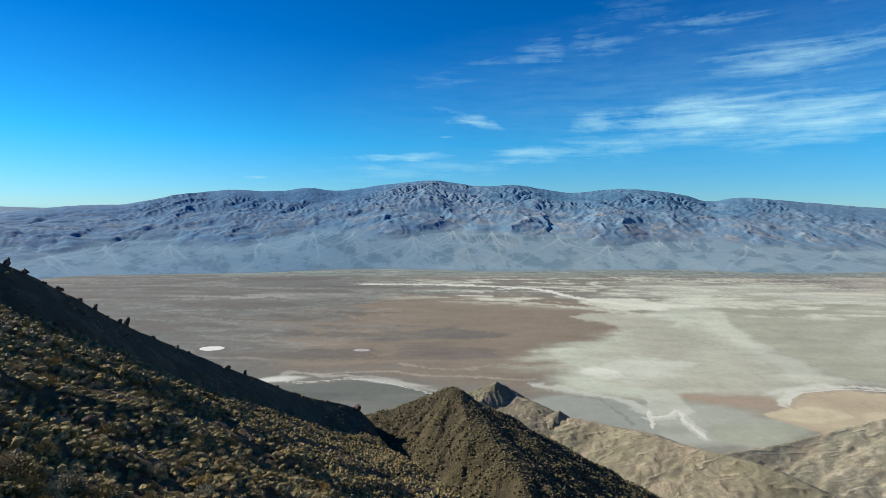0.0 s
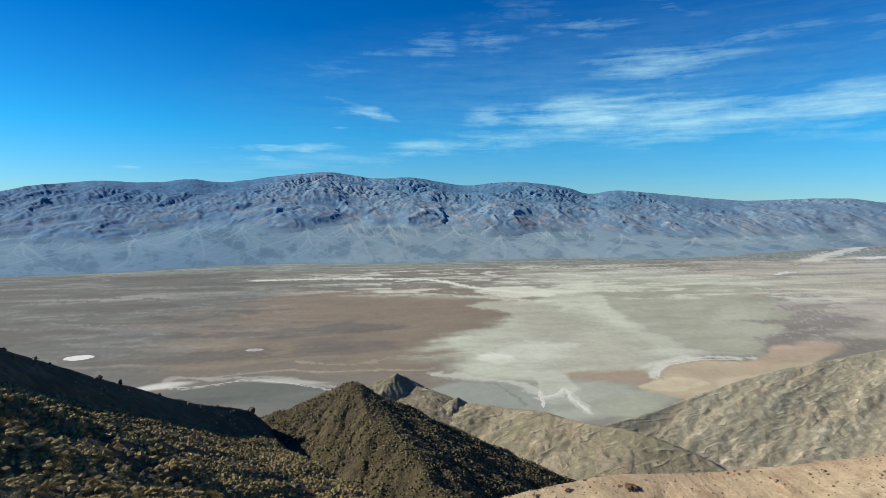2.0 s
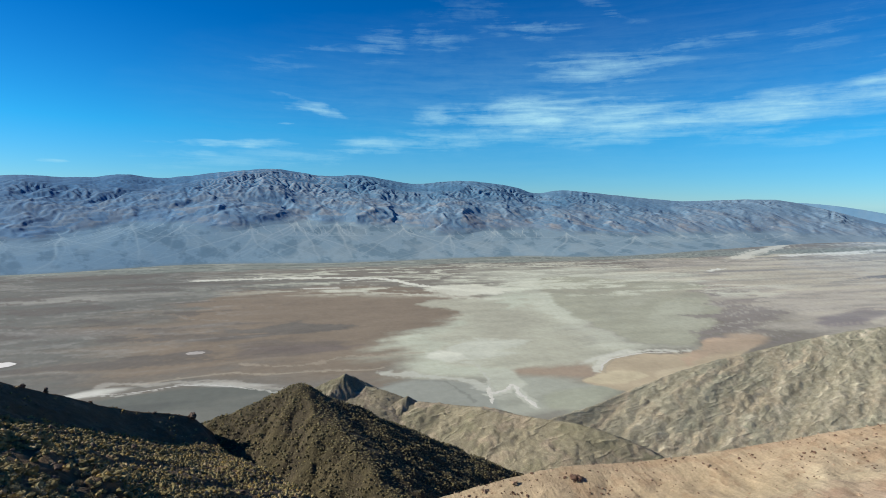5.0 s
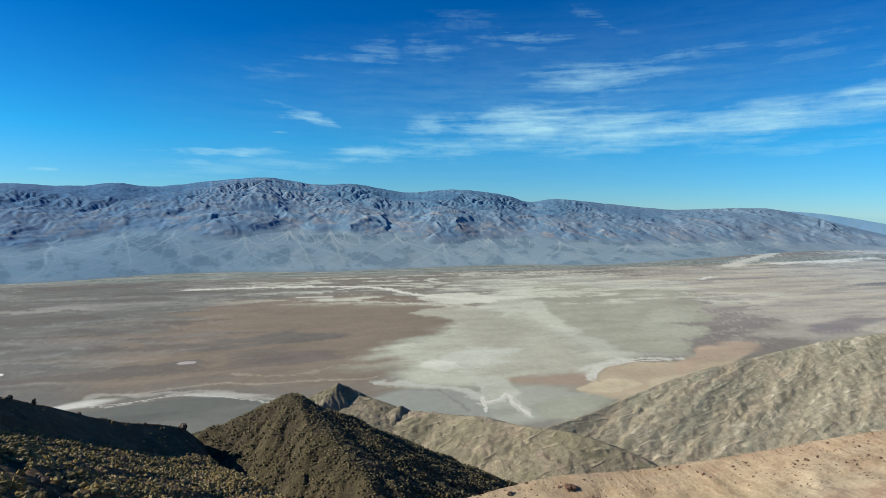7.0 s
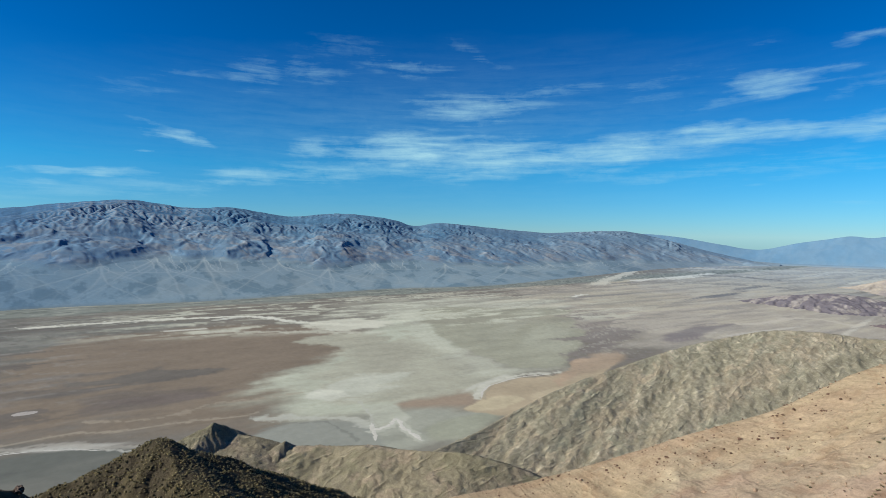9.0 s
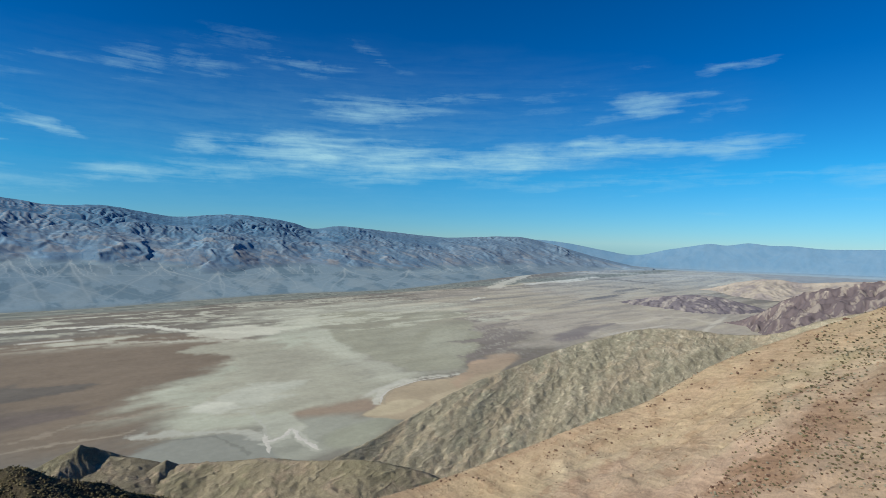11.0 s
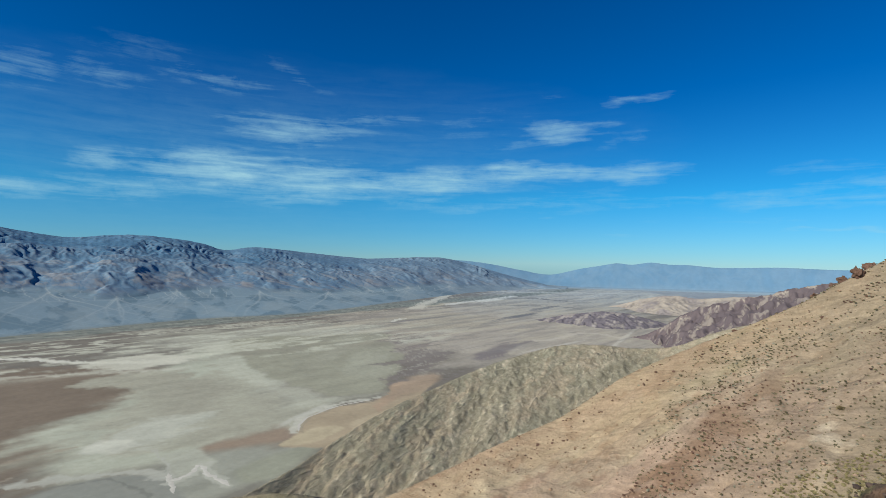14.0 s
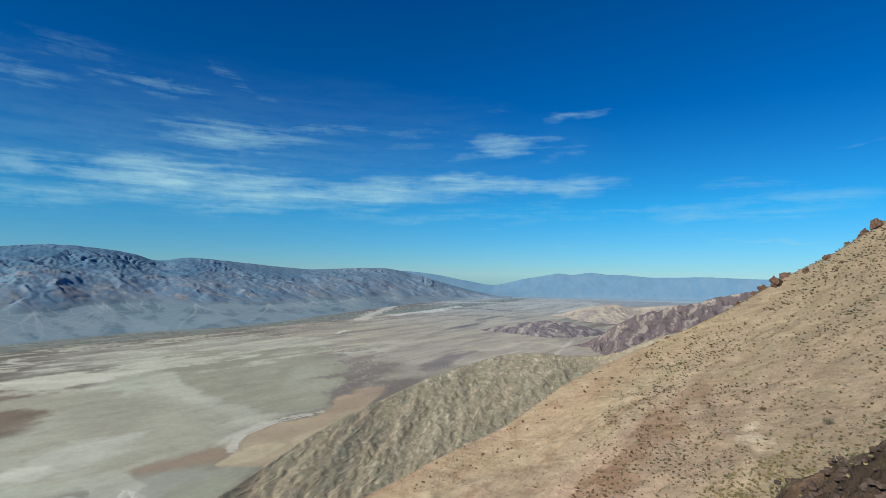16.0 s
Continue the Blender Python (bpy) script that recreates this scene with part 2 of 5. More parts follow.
# ---- noise and mesh tools ----
RNG = np.random.default_rng(7)
PERM = RNG.permutation(512)
PERM = np.concatenate([PERM, PERM])
ANG = RNG.uniform(0, 2 * np.pi, 512)
GX, GY = np.cos(ANG), np.sin(ANG)


def perlin(x, y, seed=0):
    x, y = np.asarray(x, float) + seed * 17.13, np.asarray(y, float) + seed * 9.71
    xi, yi = np.floor(x).astype(int), np.floor(y).astype(int)
    xf, yf = x - xi, y - yi
    u, v = xf ** 3 * (xf * (xf * 6 - 15) + 10), yf ** 3 * (yf * (yf * 6 - 15) + 10)

    def corner(i, j):
        h = PERM[(PERM[(xi + i) & 511] + yi + j) & 511]
        return GX[h] * (xf - i) + GY[h] * (yf - j)

    a = corner(0, 0) * (1 - u) + corner(1, 0) * u
    b = corner(0, 1) * (1 - u) + corner(1, 1) * u
    return (a * (1 - v) + b * v) * 1.4


def fbm(x, y, octaves=5, gain=0.5, seed=0):
    total, amp = 0.0, 1.0
    for o in range(octaves):
        total = total + amp * perlin(x * 2 ** o, y * 2 ** o, seed + o)
        amp *= gain
    return total


def ridged(x, y, octaves=5, gain=0.5, seed=0):
    """Sharp-crested noise from 0 to about 1, like the spurs of an eroded slope."""
    total, amp, weight, norm = 0.0, 1.0, 1.0, 0.0
    for o in range(octaves):
        n = (1 - np.abs(perlin(x * 2 ** o, y * 2 ** o, seed + o))) ** 2
        total = total + amp * n * weight
        weight = np.clip(n * 1.4, 0, 1)
        norm += amp
        amp *= gain
    return total / norm


def smooth(a, b, x):
    t = np.clip((x - a) / (b - a), 0, 1)
    return t * t * (3 - 2 * t)


def spline(xs, ys, at, soften=0.0):
    """Values between knots, along a smooth (Catmull-Rom) curve."""
    xs, ys = np.asarray(xs, float), np.asarray(ys, float)
    slope = np.gradient(ys, xs)
    at = np.clip(at, xs[0], xs[-1])
    i = np.clip(np.searchsorted(xs, at) - 1, 0, len(xs) - 2)
    h = xs[i + 1] - xs[i]
    t = (at - xs[i]) / h
    return ((2 * t ** 3 - 3 * t ** 2 + 1) * ys[i] + (t ** 3 - 2 * t ** 2 + t) * h * slope[i]
            + (3 * t ** 2 - 2 * t ** 3) * ys[i + 1] + (t ** 3 - t ** 2) * h * slope[i + 1])


def mesh_from(name, verts, faces, mat, colours=None, soft=True):
    """A mesh of triangles or quads from arrays."""
    me = bpy.data.meshes.new(name)
    n, k = faces.shape
    me.vertices.add(len(verts))
    me.vertices.foreach_set("co", np.ascontiguousarray(verts, np.float32).ravel())
    me.loops.add(n * k)
    me.loops.foreach_set("vertex_index", np.ascontiguousarray(faces, np.int32).ravel())
    me.polygons.add(n)
    me.polygons.foreach_set("loop_start", np.arange(0, n * k, k, dtype=np.int32))
    me.polygons.foreach_set("use_smooth", np.full(n, soft))
    me.update(calc_edges=True)
    if colours is not None:
        layer = me.attributes.new("tone", "FLOAT_COLOR", "POINT")
        if colours.shape[1] == 3:
            colours = np.c_[colours, np.ones(len(colours))]
        layer.data.foreach_set("color", np.ascontiguousarray(colours, np.float32).ravel())
    me.materials.append(mat)
    return me


def sheet(name, X, Y, Z, mat, colours=None):
    """One surface over a grid of points, facing up."""
    r, c = X.shape
    idx = np.arange(r * c).reshape(r, c)
    a, b, d, e = idx[:-1, :-1].ravel(), idx[:-1, 1:].ravel(), idx[1:, 1:].ravel(), idx[1:, :-1].ravel()
    v = np.c_[X.ravel(), Y.ravel(), Z.ravel()]
    p, q, s = v[a[0]], v[b[0]], v[e[0]]
    up = (q - p)[0] * (s - p)[1] - (q - p)[1] * (s - p)[0] > 0
    faces = np.c_[a, b, d, e] if up else np.c_[a, e, d, b]
    return new(name, mesh_from(name, v, faces, mat, None if colours is None else colours.reshape(-1, colours.shape[-1])))


def erode(z, dx, dy, depth, steps=14, soften=0.08, hold=1.0):
    """Lets rain carve its channels into a grid of heights: depth metres a step in the largest ones."""
    z = z.copy()
    rows, cols = z.shape
    own = np.arange(rows * cols).reshape(rows, cols)
    around = [(j, i, math.hypot(i * dx, j * dy)) for j in (-1, 0, 1) for i in (-1, 0, 1) if i or j]
    scale = None
    for _ in range(steps):
        zp = np.pad(z, 1, constant_values=1e9)
        op = np.pad(own, 1, mode="edge")
        steep, to, low = np.zeros_like(z), own.copy(), z.copy()
        for j, i, far in around:
            zn = zp[1 + j:1 + j + rows, 1 + i:1 + i + cols]
            s = (z - zn) / far
            m = s > steep
            steep[m], to[m], low[m] = s[m], op[1 + j:1 + j + rows, 1 + i:1 + i + cols][m], zn[m]
        go, moves = to.ravel(), (to != own).ravel()
        area = np.ones(rows * cols)
        for _ in range(70):
            area = 1 + np.bincount(go[moves], area[moves], rows * cols)
        area = area.reshape(rows, cols)
        if scale is None:
            scale = np.percentile(area, 98)
        cut = depth * np.minimum((area / scale) ** 0.5, 1.6) * steep / 0.5
        z = z - hold * np.minimum(cut, 0.75 * (z - low))
        mid = np.pad(z, 1, mode="edge")
        z = z + soften * hold * (mid[:-2, 1:-1] + mid[2:, 1:-1] + mid[1:-1, :-2] + mid[1:-1, 2:] - 4 * z)
    return z


def carve(z, dx, dy, strength, steps=20, power=0.45, uplift=0.0, floor=None, soften=0.02, seed=0):
    """Streams cut a grid of heights back to a network of valleys and sharp spurs. uplift: metres a step; floor: the level below
    which nothing is cut. Returns the heights and the cells drained by each cell."""
    rng = np.random.default_rng(seed)
    z = z.copy()
    rows, cols = z.shape
    own = np.arange(rows * cols).reshape(rows, cols)
    op = np.pad(own, 1, mode="edge")
    around = [(j, i, math.hypot(i * dx, j * dy)) for j in (-1, 0, 1) for i in (-1, 0, 1) if i or j]
    for _ in range(steps):
        z = z + uplift
        zp = np.pad(z, 1, constant_values=1e9)
        steep, to, run = np.zeros_like(z), own.copy(), np.full_like(z, dx)
        for j, i, far in around:
            s = (z - zp[1 + j:1 + j + rows, 1 + i:1 + i + cols]) / far
            s = s * rng.uniform(0.8, 1.2, z.shape)
            m = s > steep
            steep[m], to[m], run[m] = s[m], op[1 + j:1 + j + rows, 1 + i:1 + i + cols][m], far
        order = np.argsort(z, axis=None).tolist()
        go = to.ravel().tolist()
        area = [1.0] * (rows * cols)
        for n in reversed(order):
            g = go[n]
            if g != n:
                area[g] += area[n]
        area_ = np.array(area).reshape(rows, cols)
        pull = (strength * area_ ** power / run).ravel().tolist()
        flat = z.ravel().tolist()
        for n in order:
            g = go[n]
            if g != n:
                f = pull[n]
                v = (flat[n] + f * flat[g]) / (1 + f)
                if v < flat[n]:
                    flat[n] = v
        z = np.array(flat).reshape(rows, cols)
        if floor is not None:
            z = np.maximum(z, floor)
        if soften:
            mid = np.pad(z, 1, mode="edge")
            z = z + soften * (mid[:-2, 1:-1] + mid[2:, 1:-1] + mid[1:-1, :-2] + mid[1:-1, 2:] - 4 * z)
    return z, area_


def mixc(col, w, to):
    return col * (1 - w[..., None]) + np.asarray(to, float) * w[..., None]


def spot(az, el, r):
    """A place az degrees left of y, el degrees above eye level, r metres off in plan."""
    a = radians(az)
    return (-r * math.sin(a), r * math.cos(a), r * math.tan(radians(el)))


# ---- the valley floor ----
DEEP = -220.0
K = 220.0 / 260.0
az = np.radians(np.concatenate([np.arange(-262, -104, 2.0), np.arange(-104, -72, 0.3), np.arange(-72, 41, 0.125), np.arange(41, 46, 0.5), np.arange(46, 98.1, 2.0)]))
dip = np.concatenate([[89.9, 75, 60, 48, 40, 34], np.concatenate([np.linspace(25, 9, 145)[:-1], np.linspace(9, 2.62, 118)])])
rad = -DEEP / np.tan(np.radians(dip))
A, RR = np.meshgrid(az, rad)
FX, FY = -RR * np.sin(A), RR * np.cos(A)
FZ = DEEP + 14 * smooth(3300, 4800, RR) + 0.01 * fbm(FX / 60, FY / 60, 3)
px, py = FX / K, FY / K              # plan in the units below
wx = fbm(px / 230, py / 85, 6, 0.53, 3)
wy = fbm(px / 230, py / 85, 6, 0.53, 11)
fx, fy = fbm(px / 34, py / 34, 4, 0.6, 23), fbm(px / 34, py / 34, 4, 0.6, 27)
tone = np.ones(FX.shape + (3,)) * np.array((0.165, 0.150, 0.122))


def patch(cx, cy, rx, ry, turn, colour, soft=0.5, warp=0.25, amount=1.0):
    """A stain of the valley floor with a ragged rim."""
    global tone
    k = radians(turn)
    x, y = px - cx, py - cy
    u = (x * math.cos(k) + y * math.sin(k)) / rx + 1.15 * warp * wx
    v = (-x * math.sin(k) + y * math.cos(k)) / ry + 1.15 * warp * wy
    tone = mixc(tone, amount * smooth(1 + 0.6 * soft, 1 - 0.6 * soft, np.hypot(u, v)), colour)



def field(points, colour, soft, warp, amount=1.0):
    """A stain bounded by a ring of corners, with a ragged rim."""
    global tone
    n = len(points)
    s_ = np.linspace(0, n, 6 * n + 1)
    ring = [points[-1]] + list(points) + [points[0], points[1]]
    xs, ys = spline(np.arange(-1, n + 2), [p[0] for p in ring], s_), spline(np.arange(-1, n + 2), [p[1] for p in ring], s_)
    x, y = px + warp * (0.75 * wx + 0.22 * fx), py + warp * (0.75 * wy + 0.22 * fy)
    far, inside = np.full(px.shape, 1e9), np.zeros(px.shape, bool)
    for x0, y0, x1, y1 in zip(xs, ys, xs[1:], ys[1:]):
        dx, dy = x1 - x0, y1 - y0
        t = np.clip(((x - x0) * dx + (y - y0) * dy) / (dx * dx + dy * dy + 1e-9), 0, 1)
        far = np.minimum(far, np.hypot(x - x0 - t * dx, y - y0 - t * dy))
        inside ^= ((y0 > y) != (y1 > y)) & (x < x0 + dx * (y - y0) / (dy + 1e-12))
    tone = mixc(tone, amount * smooth(-soft, soft, np.where(inside, far, -far)), colour)


SALT, WHITE, MUD, GREYFAN = (0.405, 0.418, 0.322), (0.70, 0.70, 0.61), (0.182, 0.148, 0.108), (0.118, 0.124, 0.106)
# broad fields of mud, salt and silt
patch(-700, 1400, 800, 700, 0, (0.130, 0.130, 0.112), 0.5, 0.3)
patch(94, 1080, 420, 330, -15, (0.186, 0.152, 0.111), 0.5, 0.3)
patch(339, 1290, 300, 120, -20, MUD, 0.4, 0.3, 0.8)
patch(1900, 1150, 900, 750, 20, (0.355, 0.325, 0.265), 0.4, 0.2)
patch(1750, 1500, 350, 260, 10, (0.34, 0.315, 0.24), 0.5, 0.4, 0.7)
# farthest plain greyed, its haze put into the colour
patch(5200, 1500, 1900, 1700, 0, (0.28, 0.295, 0.285), 0.4, 0.2)
patch(3600, 1700, 1500, 620, 10, (0.37, 0.36, 0.305), 0.5, 0.3, 0.85)
patch(525, 1080, 520, 130, 53, SALT, 0.6, 0.3)
patch(1017, 1600, 420, 230, -10, (0.40, 0.40, 0.315), 0.5, 0.4, 0.8)
patch(347, 878, 190, 95, 13, SALT, 0.7, 0.4, 0.9)
patch(360, 860, 110, 48, 20, (0.50, 0.495, 0.39), 0.6, 0.5, 0.6)
field([(-150, 1490), (100, 1535), (266, 1515), (400, 1450), (490, 1290), (530, 1150), (393, 1066), (288, 1029), (180, 880), (0, 830), (-200, 900)], (0.190, 0.153, 0.111), 26, 60, 0.9)
patch(520, 755, 110, 60, 20, (0.37, 0.365, 0.28), 0.6, 0.3, 0.95)
# pale silt, the old lake bed and the white rim that sweeps round it
field([(364, 1259), (526, 1292), (540, 1140), (632, 1201), (566, 885), (543, 778), (469, 721), (374, 736), (300, 771), (250, 820), (300, 960), (400, 1050)], (0.36, 0.352, 0.268), 18, 60, 0.9)
field([(755, 1528), (834, 1547), (723, 1274), (671, 1111), (644, 973), (635, 849), (666, 780), (721, 739), (658, 738), (592, 754), (554, 775), (566, 885), (586, 1008), (632, 1201)], (0.44, 0.442, 0.345), 30, 30, 0.75)
field([(834, 1547), (997, 1574), (1126, 1454), (1328, 1366), (1140, 1136), (1048, 1008), (928, 899), (815, 814), (728, 750), (666, 780), (635, 849), (644, 973), (671, 1111), (723, 1274)], (0.298, 0.295, 0.218), 9, 22, 0.97)
patch(905, 985, 190, 55, 42, (0.36, 0.36, 0.275), 0.7, 0.3, 0.6)
patch(800, 1120, 230, 26, 58, (0.275, 0.272, 0.205), 0.8, 0.3, 0.5)
patch(1010, 1230, 250, 30, 40, (0.345, 0.34, 0.262), 0.8, 0.3, 0.5)
field([(288, 870), (363, 903), (433, 868), (391, 795), (323, 774), (284, 805)], (0.46, 0.465, 0.375), 10, 40, 0.85)
field([(241, 831), (276, 832), (301, 788), (259, 781), (231, 796)], (0.53, 0.53, 0.43), 6, 24, 0.85)
patch(470, 1000, 60, 130, -25, (0.29, 0.278, 0.213), 0.8, 0.5, 0.6)
# the rough brown shore of the lake bed, with flecks of salt
field([(1344, 1343), (1379, 1243), (1211, 1032), (981, 828), (883, 767), (802, 800), (921, 900), (1056, 1026)], (0.19, 0.168, 0.148), 10, 95, 0.75)
field([(360, 715), (421, 719), (485, 709), (469, 665), (424, 638), (379, 619), (347, 633), (337, 662)], (0.272, 0.212, 0.152), 16, 20, 0.95)
patch(300, 610, 140, 70, 0, (0.30, 0.305, 0.245), 0.5, 0.3)
field([(298, 718), (347, 715), (339, 675), (321, 640), (284, 639), (283, 669)], (0.40, 0.405, 0.32), 5, 14, 0.9)
field([(340, 610), (397, 608), (436, 605), (459, 581), (360, 550), (334, 567)], (0.285, 0.292, 0.218), 10, 20, 0.9)
field([(424, 638), (469, 665), (539, 718), (601, 725), (688, 712), (790, 773), (864, 744), (754, 670), (546, 584), (459, 581), (436, 605)], (0.37, 0.305, 0.205), 4, 14, 1.0)
field([(428, 640), (477, 663), (522, 663), (536, 634), (506, 613), (453, 607)], (0.45, 0.385, 0.255), 3, 18, 0.9)
field([(548, 638), (610, 662), (664, 665), (607, 631), (547, 610)], (0.44, 0.37, 0.25), 3, 22, 0.85)
field([(799, 782), (877, 768), (855, 735), (769, 724), (684, 687), (622, 675), (724, 735)], (0.38, 0.285, 0.195), 5, 24, 0.9)
patch(801, 735, 140, 32, 24, (0.34, 0.265, 0.185), 0.4, 0.4, 0.9)
patch(1230, 830, 90, 36, 20, (0.17, 0.15, 0.15), 0.4, 0.4, 0.8)
patch(1420, 880, 140, 30, 10, (0.175, 0.155, 0.155), 0.4, 0.4, 0.7)
field([(-129, 1085), (-29, 1081), (22, 1127), (137, 1071), (93, 1021), (-16, 1041)], (0.122, 0.112, 0.095), 7, 44, 0.85)
field([(-224, 1121), (-172, 1083), (-63, 1032), (-71, 976), (-157, 986), (-207, 1031)], (0.138, 0.12, 0.098), 10, 44, 0.8)
field([(-59, 963), (19, 971), (109, 940), (80, 879), (11, 858), (-49, 873)], (0.14, 0.118, 0.095), 14, 40, 0.85)
patch(-60, 1010, 120, 12, 6, (0.12, 0.108, 0.092), 0.3, 0.9, 0.8)
patch(37, 905, 90, 24, -8, (0.135, 0.112, 0.094), 0.4, 0.8, 0.9)
patch(-360, 1120, 240, 40, 0, (0.17, 0.16, 0.14), 0.6, 0.5, 0.6)
patch(-520, 1480, 240, 50, 5, (0.30, 0.29, 0.245), 0.6, 0.5, 0.6)
patch(1700, 1560, 300, 30, 5, (0.18, 0.175, 0.165), 0.4, 0.3, 0.7)
patch(2203, 1335, 330, 26, 8, (0.135, 0.145, 0.155), 0.3, 0.3, 0.9)
patch(2750, 1480, 260, 26, 8, (0.15, 0.16, 0.165), 0.3, 0.3, 0.8)
patch(2500, 2080, 420, 60, 15, (0.42, 0.38, 0.28), 0.4, 0.4, 0.9)
patch(3150, 2080, 480, 46, 16, (0.56, 0.55, 0.46), 0.3, 0.4, 0.95)
patch(4000, 1350, 700, 60, 5, (0.52, 0.49, 0.39), 0.4, 0.5, 0.8)
patch(4300, 1750, 600, 46, 5, (0.50, 0.49, 0.42), 0.4, 0.5, 0.7)
patch(1900, 690, 420, 10, 12, (0.52, 0.49, 0.40), 0.5, 0.5, 0.8)
patch(1500, 770, 250, 8, -4, (0.48, 0.45, 0.37), 0.4, 0.6, 0.7)
# drawn-out threads of white salt below the far fans
threads = ridged(px / 520 + 0.5 * wx, py / 120 + 0.35 * wy, 4, 0.5, 5)
band = smooth(1380, 1500, py + 0.25 * px * (px > 0)) * smooth(2080, 1900, py) * smooth(-350, 150, px) * smooth(1900, 1200, px)
tone = mixc(tone, band * smooth(0.48, 0.82, threads) * 0.75, (0.50, 0.50, 0.39))
tone = mixc(tone, band * smooth(0.42, 0.25, threads) * 0.35, (0.22, 0.205, 0.16))
veins = ridged(px / 330 + 0.5 * wx, py / 80 + 0.4 * wy, 5, 0.55, 9)
left = smooth(150, -250, px) * smooth(760, 900, py) * smooth(2050, 1900, py)
tone = mixc(tone, left * smooth(0.60, 0.85, veins) * 0.4, (0.27, 0.26, 0.225))
tone = mixc(tone, left * smooth(0.42, 0.30, veins) * 0.8, (0.115, 0.104, 0.09))
fil = ridged(px / 210 + 0.8 * wx, py / 75 + 0.8 * wy, 5, 0.58, 41)
tone = tone * (1 - 0.07 * smooth(0.60, 0.85, fil) + 0.05 * smooth(0.45, 0.25, fil))[..., None]
streak = fbm(px / 120, py / 45, 7, 0.66, 77)
tone = tone * (1 + 0.075 * np.clip(streak, -1, 1))[..., None]
north = smooth(900, 1500, px) * smooth(5200, 4200, px)
bands = fbm(px / 420 + 0.3 * wx, py / 70, 5, 0.6, 87)
tone = mixc(tone, north * smooth(0.15, 0.5, bands) * 0.6, (0.45, 0.41, 0.31))
tone = mixc(tone, north * smooth(-0.15, -0.45, bands) * 0.45, (0.20, 0.19, 0.17))
# scrub and settlements along the foot of the far fans
scrub = smooth(1930, 1990, py + 50 * wx - 0.04 * px) * smooth(2450, 2200, py)
tone = mixc(tone, scrub * 0.9, (0.185, 0.205, 0.175))
tone = mixc(tone, scrub * smooth(0.1, 0.4, fbm(px / 160, py / 26, 4, 0.6, 79)) * 0.55, (0.085, 0.10, 0.085))
tone = mixc(tone, scrub * smooth(0.25, 0.5, fbm(px / 140, py / 30, 4, 0.6, 83)) * 0.35, (0.40, 0.40, 0.33))


edge = 0.75 + 0.9 * np.abs(fbm(px / 60, py / 60, 3, 0.6, 29))


def line_of_salt(points, half, colour, amount=0.95):
    """A crooked rim of salt along a line of corners."""
    global tone
    t_ = np.arange(len(points))
    s_ = np.linspace(0, len(points) - 1, 5 * (len(points) - 1) + 1)
    points = list(zip(spline(t_, [p[0] for p in points], s_), spline(t_, [p[1] for p in points], s_)))
    best = np.full(px.shape, 1e9)
    x, y = px + 9 * wx + 5 * fx, py + 9 * wy + 5 * fy
    for (x0, y0), (x1, y1) in zip(points, points[1:]):
        dx, dy = x1 - x0, y1 - y0
        t = np.clip(((x - x0) * dx + (y - y0) * dy) / (dx * dx + dy * dy), 0, 1)
        best = np.minimum(best, np.hypot(x - x0 - t * dx, y - y0 - t * dy))
    tone = mixc(tone, amount * smooth(half * 1.4, half * 0.6, best * edge * (1 + 0.6 * fbm(px / 22, py / 22, 4, 0.55, 21))), colour)


# flecks of salt along the ragged edge of the old lake
near_edge = smooth(120, 40, np.abs((px - 1030) * 0.71 - (py - 930) * 0.71)) * smooth(240, 150, np.abs((px - 1030) * 0.71 + (py - 930) * 0.71))
tone = mixc(tone, near_edge * smooth(0.62, 0.8, ridged(px / 130 + 0.3 * fx, py / 34 + 0.3 * fy, 3, 0.55, 95)) * 0.4, (0.42, 0.40, 0.33))
line_of_salt([(2150, 1960), (2400, 2120), (2635, 2260), (3091, 2503), (3221, 2670)], 34, (0.52, 0.49, 0.39), 0.8)
line_of_salt([(3317, 2088), (3428, 1925), (3368, 1679)], 34, (0.15, 0.155, 0.155), 0.85)
line_of_salt([(2700, 1800), (2900, 1500), (2850, 1300)], 22, (0.17, 0.17, 0.165), 0.7)
line_of_salt([(1560, 870), (1650, 844), (1875, 836), (1849, 690)], 14, (0.48, 0.44, 0.35), 0.75)
line_of_salt([(3900, 2500), (4300, 2000), (4700, 1500)], 55, (0.46, 0.45, 0.38), 0.7)
line_of_salt([(3000, 1150), (3400, 1000), (3800, 700)], 30, (0.44, 0.41, 0.33), 0.6)
# gravel fans with their white rims, the star of salt, the pale shore and the two round pans
line_of_salt([(207, 1655), (320, 1672), (395, 1540), (497, 1410), (617, 1386)], 10, (0.58, 0.575, 0.48), 0.7)
line_of_salt([(-242, 1739), (-91, 1745), (140, 1724), (317, 1664), (438, 1481), (585, 1352)], 14, (0.58, 0.57, 0.47), 0.85)
field([(432, 1498), (577, 1499), (626, 1345), (474, 1327), (404, 1402)], (0.54, 0.53, 0.42), 12, 60, 0.8)
line_of_salt([(78, 1524), (156, 1510)], 8, (0.58, 0.57, 0.48), 0.8)
line_of_salt([(2500, 2010), (2750, 2060), (2950, 2080), (3500, 2170)], 26, (0.60, 0.58, 0.49), 0.85)
line_of_salt([(150, 1480), (420, 1330), (560, 1250)], 12, (0.50, 0.49, 0.39), 0.6)
line_of_salt([(1595, 1588), (1690, 1640), (1740, 1645)], 9, WHITE, 0.6)
line_of_salt([(-194, 794), (-129, 802), (-68, 808), (-13, 788), (62, 785), (150, 770)], 3.5, (0.33, 0.285, 0.21), 0.6)
line_of_salt([(-52, 840), (35, 819), (103, 845), (168, 844), (230, 835)], 3.5, (0.31, 0.265, 0.195), 0.55)
